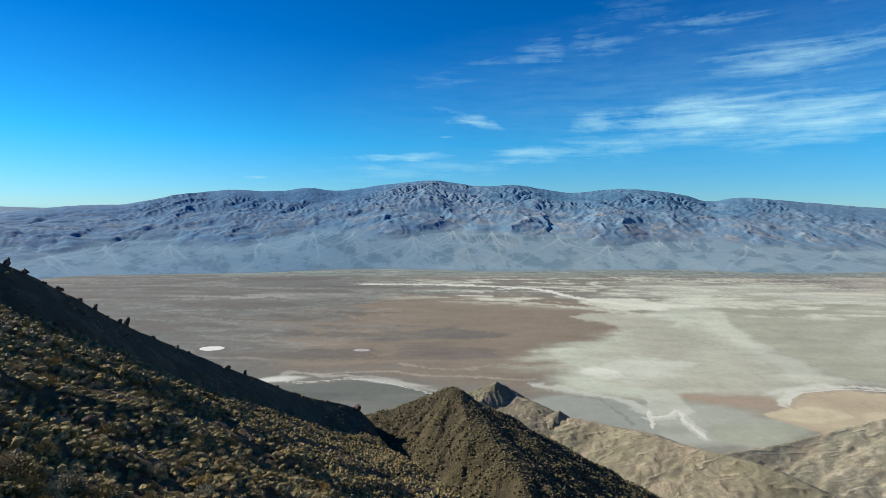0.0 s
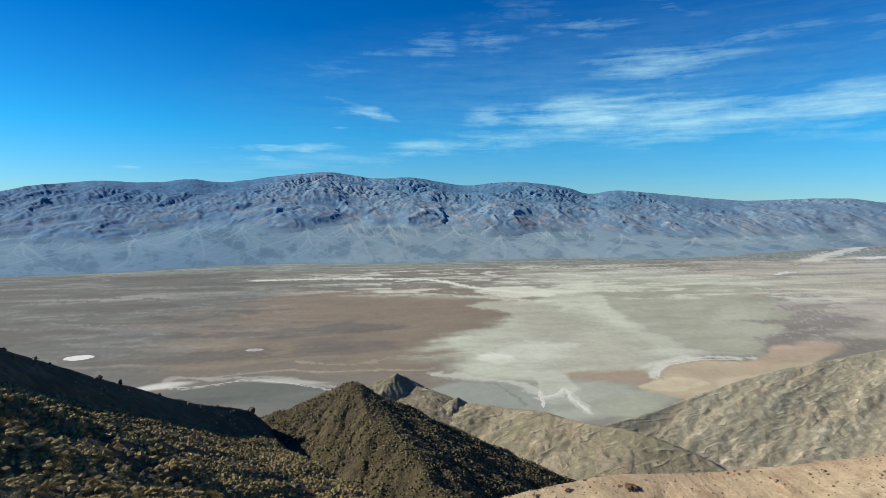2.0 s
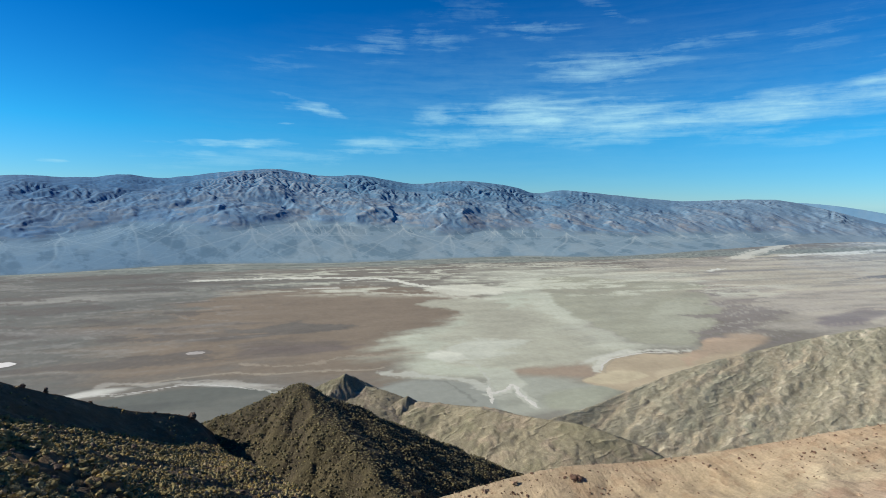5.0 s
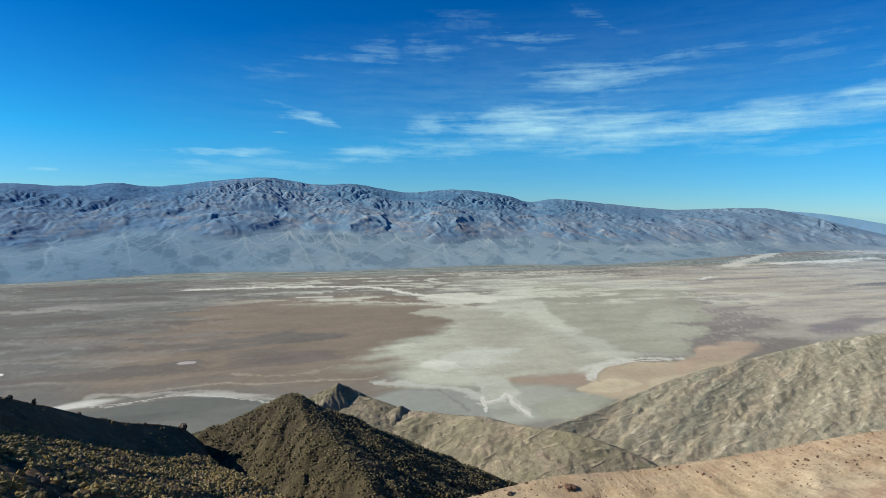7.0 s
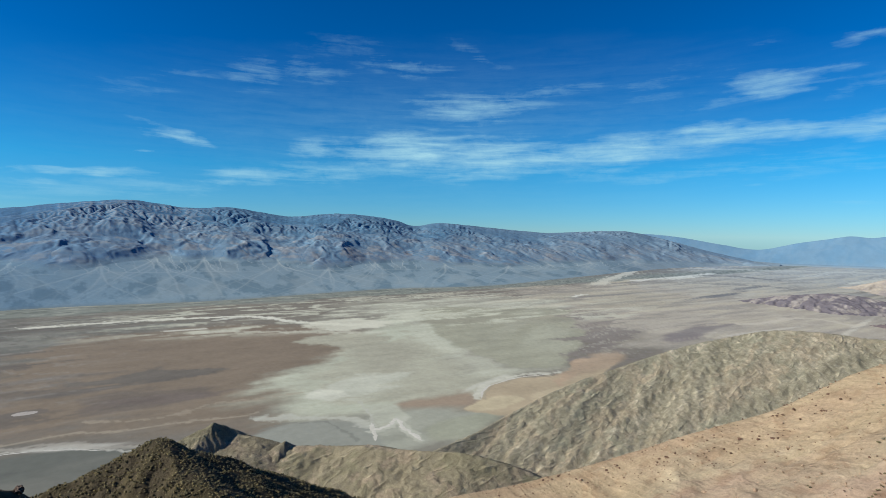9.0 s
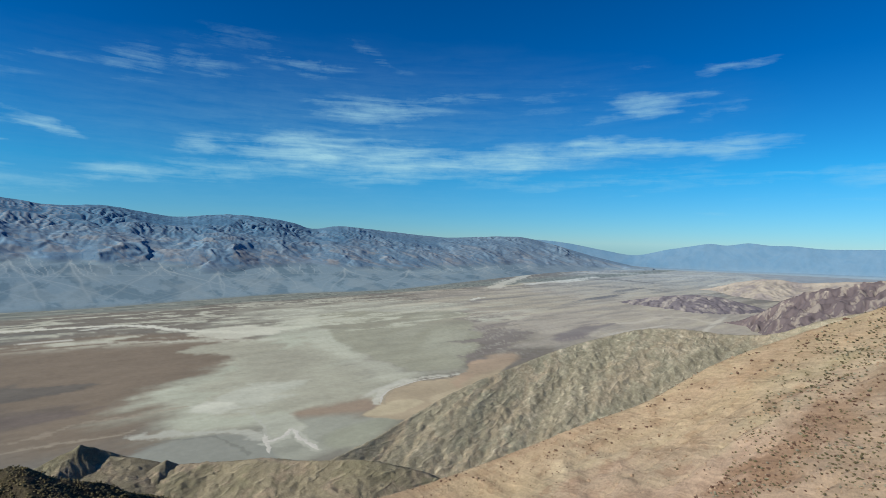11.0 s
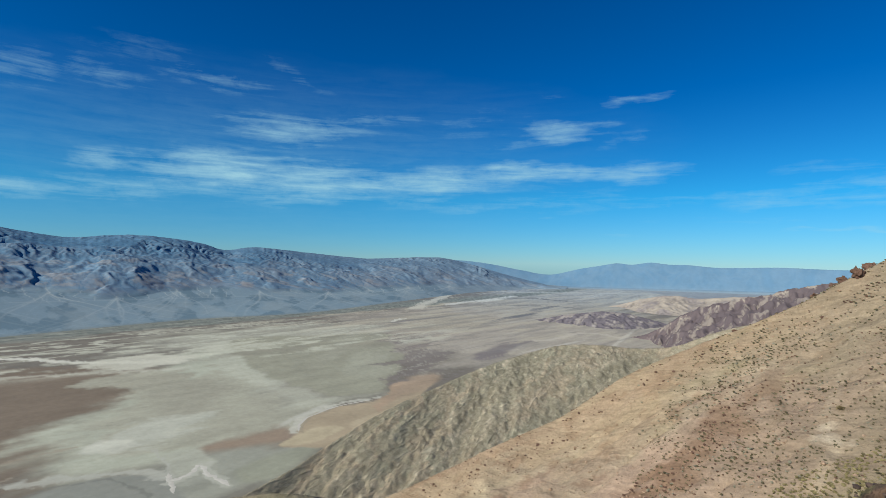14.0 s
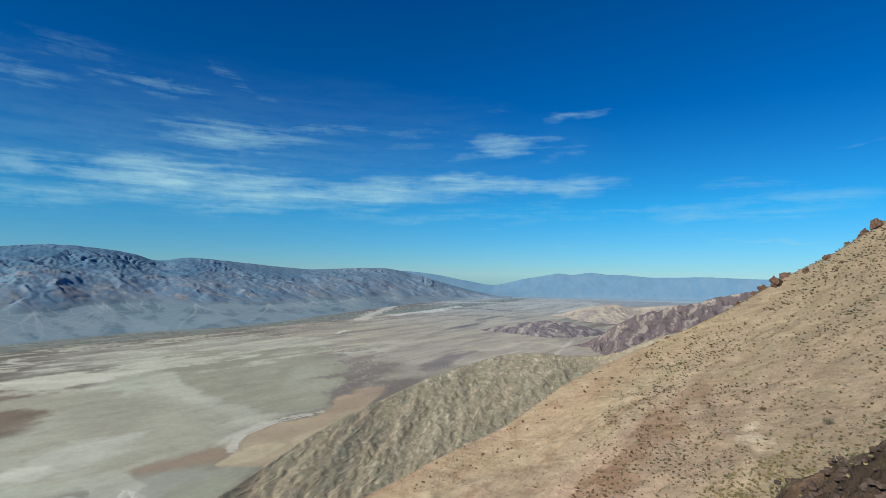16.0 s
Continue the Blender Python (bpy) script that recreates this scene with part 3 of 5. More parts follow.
patch(-130, 650, 160, 108, 0, GREYFAN, 0.12, 0.10)
patch(-110, 640, 110, 60, 10, (0.165, 0.165, 0.138), 0.9, 0.9, 0.7)
patch(-170, 700, 90, 14, 8, (0.09, 0.095, 0.085), 0.6, 0.8, 0.6)
patch(-250, 764, 30, 10, 20, (0.55, 0.54, 0.47), 0.5, 0.6)
patch(-60, 752, 90, 9, -20, (0.45, 0.44, 0.38), 0.6, 0.7, 0.7)
line_of_salt([(-290, 740), (-235, 766), (-190, 754), (-129, 768), (-70, 751), (-15, 715), (10, 690)], 1.8, (0.44, 0.43, 0.37), 0.7)
line_of_salt([(-252, 759), (-237, 772), (-229, 802), (-200, 800), (-158, 784), (-90, 776), (-54, 756), (-10, 720), (60, 700)], 6, (0.36, 0.34, 0.285), 0.6)
patch(-232, 775, 26, 14, 14, (0.50, 0.49, 0.42), 0.8, 0.9, 0.8)
patch(185, 615, 88, 92, 0, (0.245, 0.252, 0.212), 0.1, 0.06)
line_of_salt([(150, 745), (194, 736), (230, 708), (255, 685), (273, 645)], 8, (0.42, 0.42, 0.35), 0.8)
line_of_salt([(139, 700), (171, 711), (209, 697), (236, 659), (247, 621), (244, 602)], 2.0, (0.18, 0.185, 0.155), 0.7)
line_of_salt([(472, 672), (500, 702), (541, 727), (607, 738), (694, 724)], 6, (0.50, 0.49, 0.40), 0.8)
line_of_salt([(478, 662), (504, 690), (545, 714), (607, 725), (700, 712)], 1.6, (0.30, 0.265, 0.19), 0.7)
line_of_salt([(306, 752), (293, 700), (278, 649)], 2.2, (0.40, 0.40, 0.33), 0.8)
line_of_salt([(271, 630), (284, 631), (301, 636), (314, 652), (317, 643), (311, 618), (312, 597), (312, 570)], 6, (0.44, 0.44, 0.36), 0.7)
patch(545, 738, 50, 8, 18, (0.50, 0.49, 0.41), 0.7, 0.7, 0.6)
patch(-405, 933, 31, 21, 0, (0.13, 0.118, 0.10), 0.15, 0.06, 0.6)
patch(-132, 928, 27, 18, 0, (0.135, 0.118, 0.10), 0.15, 0.06, 0.8)
# haze in the colour: the floor turns bluer with distance from the lookout
distance_haze = smooth(2200, 4800, np.hypot(px, py))
tone = tone * (np.array((0.975, 1.0, 0.985)) + distance_haze[..., None] * np.array((-0.12, -0.01, 0.14)))
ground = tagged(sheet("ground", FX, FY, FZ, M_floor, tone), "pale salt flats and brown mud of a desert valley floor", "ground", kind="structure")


def salt_strip(points, half, colour, label, seed):
    """A thin ragged crust of salt along a line of corners, lying on the valley floor."""
    t = np.arange(len(points))
    n = 90 * (len(points) - 1)
    s = np.linspace(0, len(points) - 1, n)
    x, y = K * spline(t, [p[0] for p in points], s), K * spline(t, [p[1] for p in points], s)
    x, y = x + 1.0 * fbm(s * 1.7, s * 0 + seed, 3, 0.5, seed), y + 1.0 * fbm(s * 1.7, s * 0 + 9, 3, 0.5, seed + 1)
    gx, gy = np.gradient(x), np.gradient(y)
    ln = np.hypot(gx, gy) + 1e-6
    taper = np.clip(np.minimum(s, s[-1] - s) * 2.2, 0.1, 1)
    rows = []
    for side, up in ((-1.0, -0.03), (-0.85, 0.02), (0.0, 0.03), (0.85, 0.02), (1.0, -0.03)):
        w = K * half * taper * np.clip(0.85 + 0.7 * fbm(s * 2.2, s * 0 + seed * 3, 3, 0.5, seed + 5 + (side > 0)), 0.25, 2) * side
        rows.append((x - gy / ln * w, y + gx / ln * w, np.full(n, DEEP + up)))
    X, Y, Z = (np.array([r[i] for r in rows]) for i in range(3))
    ob = sheet("salt_streak", X, Y, Z, M_salt, np.ones(X.shape + (3,)) * np.array(colour))
    return tagged(ob, label, "salt crust")


def salt_pan(cx, cy, rx, ry, colour, label, seed):
    """A round white pan of salt, hardly raised at its rim."""
    a = np.linspace(0, 2 * np.pi, 97)
    r = np.array((0.02, 0.5, 0.85, 0.97, 1.0))
    A_, R_ = np.meshgrid(a, r)
    wob_ = 1 + 0.12 * fbm(np.cos(A_) * 2, np.sin(A_) * 2 + seed, 4, 0.6, seed)
    X, Y = K * (cx + rx * R_ * wob_ * np.cos(A_)), K * (cy + ry * R_ * wob_ * np.sin(A_))
    Z = DEEP + np.interp(R_, (0, 0.85, 0.97, 1.0), (0.03, 0.03, 0.04, -0.03))
    return tagged(sheet("salt_pan", X, Y, Z, M_salt, np.ones(X.shape + (3,)) * np.array(colour)), label, "salt pan")


salt_strip([(-252, 759), (-235, 764), (-190, 756), (-129, 768), (-70, 751), (-30, 726)], 1.0, (0.50, 0.49, 0.43), "white salt rim round a grey gravel fan", 2)
salt_strip([(281, 655), (275, 638), (268, 616), (261, 594)], 3.4, (0.48, 0.475, 0.40), "short leg of white salt crust", 14)
salt_strip([(268, 630), (284, 631), (301, 636), (314, 652), (317, 643), (311, 618), (312, 597), (312, 566)], 3.8, (0.50, 0.495, 0.42), "crooked white salt crust on the flat", 4)
salt_strip([(474, 668), (500, 699), (541, 723), (607, 734), (690, 720)], 2.6, (0.47, 0.46, 0.39), "white salt shoreline along a tan beach", 5)
salt_pan(-405, 933, 22, 15, (0.58, 0.57, 0.51), "round bright white salt pan", 21)
salt_pan(-132, 928, 15, 9, (0.34, 0.32, 0.28), "small round pale pan ringed by dark mud", 22)

# ---- the far mountain range with its gravel fans ----
def polar_range(name, front, apex, crest, mat, paint, rows=170, step=0.085, rough=1.0, wave=260.0, seed=0):
    """A range seen from within the valley: rows of (az, r[, el]) for its foot, the heads of its fans and its crest."""
    lo, hi = crest[0][0], crest[-1][0]
    a = np.arange(min(lo, hi), max(lo, hi) + step / 2, step)

    def along(line, i):
        line = sorted(line)
        return spline([p[0] for p in line], [p[i] for p in line], a)

    r0, r1, r2 = along(front, 1), along(apex, 1), along(crest, 1)
    z1, z2 = r1 * np.tan(np.radians(along(apex, 2))), r2 * np.tan(np.radians(along(crest, 2)))
    v = np.concatenate([np.linspace(-0.03, 1, rows // 3)[:-1], np.linspace(1, 2, rows - rows // 3), [2.04, 2.1, 2.2, 2.4]])
    Vv, Aa = np.meshgrid(v, np.radians(a), indexing="ij")
    r = np.where(Vv < 1, r0 + (r1 - r0) * Vv, r1 + (r2 - r1) * (Vv - 1))
    X, Y = -r * np.sin(Aa), r * np.cos(Aa)
    arc = -Aa * 3000                  # metres along the range
    u = np.clip(Vv - 1, 0, 1)
    hump = np.sin(np.pi * np.clip((Vv - 0.75) / 1.25, 0, 1)) ** 0.8
    wob = fbm(X / wave, Y / wave, 3, 0.5, seed + 40)
    spurs = 0.6 + 0.5 * fbm(arc / wave, r / (wave * 1.3), 3, 0.5, seed + 1) + 0.6 * (ridged(arc / (wave * 0.7) + 0.4 * wob, r / wave + 0.4 * wob, 4, 0.5, seed + 2) - 0.6)
    fine = ridged(arc / (wave * 0.4) + 1.2 * wob + r / (wave * 1.6), r / (wave * 1.2), 5, 0.6, seed + 7)
    # gravel fans climb from the plain; the mountain front above them is carved by its streams
    def gravel(q):
        return DEEP - 1 + (z1 - DEEP) * np.clip((q - r0) / (r1 - r0), 0, 1) ** 1.2 + 0.10 * np.maximum(q - r1, 0)

    fan = gravel(r) - 200 * np.clip(-Vv, 0, 1)
    lead = fbm(a * 52.36 / (wave * 6), a * 0.0 + 3.7, 2, 0.4, seed + 21)
    foot = r1 + rough * (r2 - r1) * np.clip(0.25 * lead - 0.02, -0.3, 0.3)
    w = np.clip((r - foot) / (r2 - foot), 0, 1)
    zf = gravel(foot) - 4
    rock = np.where(r < foot, zf - (foot - r) * 0.35, zf + (z2 - zf) * w ** 1.12)
    hump = np.sin(np.pi * np.clip(w, 0, 1)) ** 0.7
    # two sets of spurs cross on the front, so that it breaks into facets
    bend = 1.1 * fbm(arc / (wave * 2.4), r / (wave * 3.0), 4, 0.5, seed + 31)
    one = ridged(arc / wave + r / (wave * 1.7) + bend, r / (wave * 3.4) + bend, 6, 0.52, seed + 32)
    two = ridged(arc / (wave * 0.9) - r / (wave * 1.5) - bend, r / (wave * 3.0) + bend, 6, 0.52, seed + 36)
    spurs = np.maximum(one, two)
    hump = smooth(-0.05, 0.2, w) * smooth(1.02, 0.85, w)
    calm = np.maximum(rock, fan)
    rock = rock + rough * (hump * (40 * (spurs - 0.60) + 34 * fbm(arc / (wave * 2.6), r / (wave * 3), 3, 0.5, seed + 38)) + 1.3 * smooth(0.0, 0.12, w) * fbm(X / 35, Y / 35, 4, 0.55, seed + 8))
    top = smooth(2.0, 1.88, Vv)
    solid = np.maximum(rock, fan)
    solid = erode(solid, 4.7 * step / 0.09, float(np.mean(r2 - r1)) / (rows - rows // 3), rough * 1.0, 14, 0.02, top * smooth(-2, 6, rock - fan))
    carved = solid
    solid = calm + 0.47 * (solid - calm)
    solid = solid + rough * 6 * (1 - top) * fbm(X / 75, Y / 40, 4, 0.6, seed + 3)
    over = solid - fan
    fine = np.clip(0.6 + (carved - np.maximum(rock, fan)) / 10, 0, 1)
    z = np.maximum(solid, fan + rough * 0.4 * smooth(0.0, 0.25, Vv) * fbm(arc / 30, r / 200, 4, 0.55, seed + 5))
    z = np.where(Vv > 2, z2 - (Vv - 2) * 25, z)
    return sheet(name, X, Y, z, mat, paint(X, Y, z, Vv, u, spurs, fine, arc, r, over))


FOOT = [(46, 1560), (36, 1868), (27, 1816), (19, 1774), (10, 1831), (-8, 1796), (-25, 2054), (-39, 2337), (-47, 2950), (-54, 3750), (-60, 4200), (-64, 4380)]
HEADS = [(46, 2450, -4.6), (36, 2500, -4.4), (27, 2480, -3.9), (19, 2400, -3.8), (10.5, 2330, -3.0), (-5.6, 2330, -3.0), (-21.5, 2550, -3.25),
         (-32.5, 2830, -3.15), (-39, 3080, -3.15), (-47, 3450, -2.9), (-54, 3950, -2.6), (-60, 4350, -2.65), (-64, 4450, -2.7)]
CREST = [(46, 3900, -1.0), (39.6, 3850, -0.73), (33.7, 3750, -0.1), (30.9, 3700, -0.02), (26.2, 3600, 0.98), (22.0, 3500, 1.52), (16.3, 3400, 1.58),
         (13.4, 3350, 1.94), (11.7, 3350, 1.73), (5.0, 3300, 2.51), (0.1, 3300, 2.94), (-4.9, 3320, 2.37), (-8.8, 3350, 2.52), (-14.0, 3420, 1.75),
         (-19.9, 3500, 2.12), (-25.8, 3600, 1.43), (-27.6, 3650, 0.9), (-30.0, 3700, 1.21), (-35.8, 3900, 0.8), (-42.6, 4150, 0.28), (-47.6, 4300, 0.50),
         (-50.7, 4400, 0.45), (-53.8, 4500, -0.22), (-57.5, 4550, -1.24), (-61.6, 4600, -2.2), (-64, 4600, -2.7)]
def carved_range(name, step=0.1, rows=180, apron=54, seed=60):
    """The long range across the valley: gravel fans below, a front cut by its streams above, and the crest as its watershed."""
    a = np.arange(-64, 42 + step / 2, step)

    def along(line, i):
        line = sorted(line)
        return spline([p[0] for p in line], [p[i] for p in line], a)

    r0, r1, r2 = along(FOOT, 1), along(HEADS, 1), along(CREST, 1)
    z1, z2 = r1 * np.tan(np.radians(along(HEADS, 2))), r2 * np.tan(np.radians(along(CREST, 2)))
    v = np.concatenate([np.linspace(-0.03, 0.75, apron)[:-1], np.linspace(0.75, 2, rows)])
    Vv, Aa = np.meshgrid(v, np.radians(a), indexing="ij")
    r = np.where(Vv < 1, r0 + (r1 - r0) * Vv, r1 + (r2 - r1) * (Vv - 1))
    X, Y, arc = -r * np.sin(Aa), r * np.cos(Aa), -Aa * 3000
    fan = DEEP - 1 + (z1 - DEEP) * np.clip((r - r0) / (r1 - r0), 0, 1) ** 1.25 + 0.13 * np.maximum(r - r1, 0) - 200 * np.clip(-Vv, 0, 1)
    lead = fbm(a / 12.0, a * 0.0 + 3.7, 3, 0.45, seed)
    foot = r1 + (r2 - r1) * np.clip(0.16 * lead - 0.03, -0.2, 0.2)
    k = np.searchsorted(v, 0.75)
    w = np.clip((r - foot) / (r2 - foot), 0, 1)
    # blocks of harder and softer rock, cut by the streams
    blocks = fbm(arc / 330 + 0.4 * fbm(arc / 200, r / 200, 3, 0.5, seed + 3), r / 260, 4, 0.55, seed + 4)
    start = fan + np.where(w > 0, 20 + (z2 - fan) * w ** 0.85, 0) + w * 95 * blocks + 5.0 * fbm(arc / 60, r / 60, 4, 0.6, seed + 5)
    hard = np.clip(1 + 0.75 * blocks, 0.35, 1.8)
    up = np.where(w > 0, 4.2 * hard * (0.6 + 0.4 * w), 0)[k:]
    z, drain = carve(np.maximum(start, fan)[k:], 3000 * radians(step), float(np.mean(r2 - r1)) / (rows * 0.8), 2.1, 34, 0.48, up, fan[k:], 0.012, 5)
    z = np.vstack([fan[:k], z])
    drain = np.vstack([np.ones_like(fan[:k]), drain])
    # the watershed lies on the skyline
    top = z[-1]
    lift = np.clip((z - fan) / np.maximum(top - fan, 1), 0, 1)
    crest = z2 + 2.0 * fbm(a / 1.1, a * 0 + 1.3, 4, 0.6, seed + 8)
    z = fan + (z - fan) * (1 + ((crest - fan[-1]) / np.maximum(top - fan[-1], 1) - 1) * lift)
    # relief flattened by DEPTH to soften its shading, in place of haze
    calm = np.where(w > 0, fan + (crest - fan) * (0.75 * w + 0.25 * w * w), fan)
    drop = smooth(0, 0.3, w) * (z - calm)
    z = np.maximum(calm + DEPTH * (1 + 0.5 * smooth(0.55, 0.95, w)) * drop + smooth(0, 0.1, w) * smooth(1.0, 0.5, w) * 15 * blocks, fan)
    eye = np.degrees(np.arctan2(z, r))
    z = r * np.tan(np.radians(eye - np.maximum(eye - np.degrees(np.arctan2(crest, r2)), 0) * 0.95))
    over = z - fan
    z = np.where(over < 0.5, fan + 0.15 * smooth(0.0, 0.25, Vv) * fbm(arc / 40, r / 120, 4, 0.55, seed + 6), z)
    # colours of the rock, with the blue of distance haze mixed in
    u = np.clip((z - fan) / np.maximum(crest - fan, 1), 0, 1)
    up_ = np.clip((r - foot) / (r2 - foot), 0, 1) + 0.12 * fbm(X / 160, Y / 160, 4, 0.55, seed + 9)
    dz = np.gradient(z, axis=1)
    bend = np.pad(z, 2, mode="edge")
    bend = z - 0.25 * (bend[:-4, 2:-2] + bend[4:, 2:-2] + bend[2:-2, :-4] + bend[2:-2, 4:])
    c = np.ones(X.shape + (3,)) * np.array(HAZY_ROCK)
    c = mixc(c, smooth(-0.1, 0.45, fbm(arc / 300, r / 220, 4, 0.55, 61)) * 0.7, HAZY_WARM)
    c = mixc(c, smooth(0.1, 0.45, fbm(arc / 120, r / 90, 5, 0.6, 64)) * smooth(0.75, 0.35, up_) * 0.75, HAZY_TAN)
    c = mixc(c, smooth(0.30, 0.75, up_) * 0.9, HAZY_DARK)
    # relief shading in the colour: spurs lighter, ravines darker
    c = mixc(c, smooth(0.4, 2.6, bend) * 0.3, HAZY_TAN)
    c = mixc(c, smooth(-0.2, -2.0, bend) * 0.3, HAZY_DARK)
    c = mixc(c, smooth(10, 80, drain) * smooth(3, 14, over) * 0.5, HAZY_DARK)
    # ribs of pale rock below the main summit
    pale = smooth(9, 4, np.abs(np.degrees(Aa) - 0.5)) * smooth(0.35, 0.55, up_) * smooth(1.05, 0.9, up_)
    c = mixc(c, pale * smooth(0.1, 0.9, bend) * 0.7, (0.30, 0.34, 0.36))
    for a0, q, wide in ((-21.4, 0.10, 55), (14.5, 0.12, 45), (17.0, 0.10, 45), (-43, 0.12, 40), (-30, 0.10, 34), (8.0, 0.22, 36), (-27.0, 0.16, 30)):
        kk = radians(a0)
        rc = np.interp(a0, a, foot) + q * (np.interp(a0, a, r2) - np.interp(a0, a, foot))
        d = np.hypot((X + rc * math.sin(kk)) / wide, (Y - rc * math.cos(kk)) / (wide * 1.8)) + 0.5 * fbm(X / 40, Y / 40, 4, 0.6, 65)
        c = mixc(c, smooth(1.0, 0.6, d) * 0.45, (0.265, 0.25, 0.235))
    # gravel of the fans in the same haze tint, with pale washes that spread from the mouths of the canyons
    g = np.ones(X.shape + (3,)) * np.array(HAZY_GRAVEL)
    g = mixc(g, smooth(0.0, 0.4, fbm(arc / 130, r / 260, 5, 0.58, 66)) * 0.9, HAZY_GRAVEL_DARK)
    g = mixc(g, smooth(0.1, 0.5, fbm(arc / 230, r / 300, 4, 0.5, 69)) * 0.5, HAZY_GRAVEL_PALE)
    mouth_row = np.argmin(np.abs(r - (foot + 15)), axis=0)
    flow = drain[mouth_row, np.arange(len(a))]
    mouths = []
    for n in np.argsort(-flow):
        if all(abs(a[n] - a[q]) > 4.2 for q in mouths) and len(mouths) < 22:
            mouths.append(int(n))
    rng = np.random.default_rng(seed)
    paths = np.zeros(X.shape)
    cols = len(a)
    for q in mouths:
        for n in range(7):
            at, lean = float(q), (n - 3 + rng.uniform(-0.4, 0.4)) * 0.42
            bright, thick = rng.uniform(0.35, 1.0) ** 1.3, rng.uniform(0.6, 1.4)
            for row in range(mouth_row[q], 3, -1):
                gone = (mouth_row[q] - row) / mouth_row[q]
                lean += rng.normal(0, 0.11)
                at += lean * (1.0 if row < k else 0.5) * min(1.0, 0.3 + 1.6 * gone)
                if not 5 < at < cols - 7:
                    break
                wide = max(thick, 0.65 * abs(lean))
                for d in range(-4, 6):
                    j = int(at) + d
                    paths[row, j] = max(paths[row, j], bright * math.exp(-((j - at) / wide) ** 2) * (1 - 0.85 * gone))
    g = mixc(g, np.clip(paths, 0, 1) * 0.75, HAZY_WASH)
    on = smooth(0.5, 16, over)
    c = mixc(g, on, (0, 0, 0)) + c * on[..., None]
    c = mixc(c, smooth(14, 1, over) * smooth(40, 300, drain) * smooth(0.5, 1.0, Vv) * 0.6, HAZY_WASH)
    c = mixc(c, smooth(0.12, 0.0, Vv) * 0.7, (0.165, 0.20, 0.19))
    # haze put into the colour: bluer towards the south, paler towards the north
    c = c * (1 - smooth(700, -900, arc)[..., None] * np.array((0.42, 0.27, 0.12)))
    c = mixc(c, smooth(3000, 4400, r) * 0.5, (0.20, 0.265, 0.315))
    c = np.concatenate([c, on[..., None]], axis=-1)
    back = [(2.04, 1), (2.1, 4), (2.4, 60)]
    X, Y, z, c = ([q] for q in (X, Y, z, c))
    for q, drop in back:
        rb = r1 + (r2 - r1) * (q - 1)
        X.append((-rb * np.sin(Aa[0]))[None]), Y.append((rb * np.cos(Aa[0]))[None])
        z.append((z[0][-1] - drop)[None]), c.append(c[0][-1:])
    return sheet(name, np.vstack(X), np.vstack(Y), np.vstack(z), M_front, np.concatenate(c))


DEPTH = 0.1
# distance haze is mixed into these rock and gravel colours
HAZY_ROCK, HAZY_WARM, HAZY_TAN, HAZY_DARK = (0.150, 0.245, 0.322), (0.190, 0.248, 0.295), (0.262, 0.285, 0.292), (0.062, 0.168, 0.270)
HAZY_GRAVEL, HAZY_GRAVEL_DARK, HAZY_GRAVEL_PALE, HAZY_WASH = (0.176, 0.256, 0.290), (0.112, 0.182, 0.218), (0.225, 0.292, 0.305), (0.37, 0.425, 0.405)
main_range = tagged(carved_range("mountain_range"), "long desert mountain range tinted haze blue, with pale gravel fans", "mountain", kind="structure")


def paint_far_haze(X, Y, z, v, u, spurs, fine, arc, r, over):
    # distance haze as base colour, lighter on spurs, paler towards the foot
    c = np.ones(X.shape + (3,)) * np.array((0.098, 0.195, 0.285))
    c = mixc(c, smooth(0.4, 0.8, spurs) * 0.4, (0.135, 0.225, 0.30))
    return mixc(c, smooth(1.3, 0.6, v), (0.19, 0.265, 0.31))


NORTH_FOOT = [(-50, 4560), (-106, 4560)]
NORTH_HEADS = [(-50, 4640, -2.35), (-62, 4640, -2.4), (-106, 4640, -2.1)]
NORTH_CREST = [(-48, 4780, 0.15), (-53, 4780, 0.2), (-55, 4780, 0.0), (-59, 4780, -0.7), (-62.2, 4780, -1.15), (-65.5, 4780, -0.45), (-67.5, 4780, -0.1), (-69.2, 4780, 0.18), (-70.4, 4780, 0.05), (-72.5, 4780, 0.30),
               (-74, 4780, 0.12), (-75.9, 4780, 0.1), (-78, 4780, -0.1), (-80.4, 4780, -0.1), (-83, 4780, -0.02), (-87, 4780, -0.12), (-106, 4780, 0.0)]
north_range = tagged(polar_range("distant_range", NORTH_FOOT, NORTH_HEADS, NORTH_CREST, M_far, paint_far_haze, 60, 0.14, 0.16, 120.0, 90), "distant mountains tinted pale haze blue, closing the valley", "mountain", kind="structure")

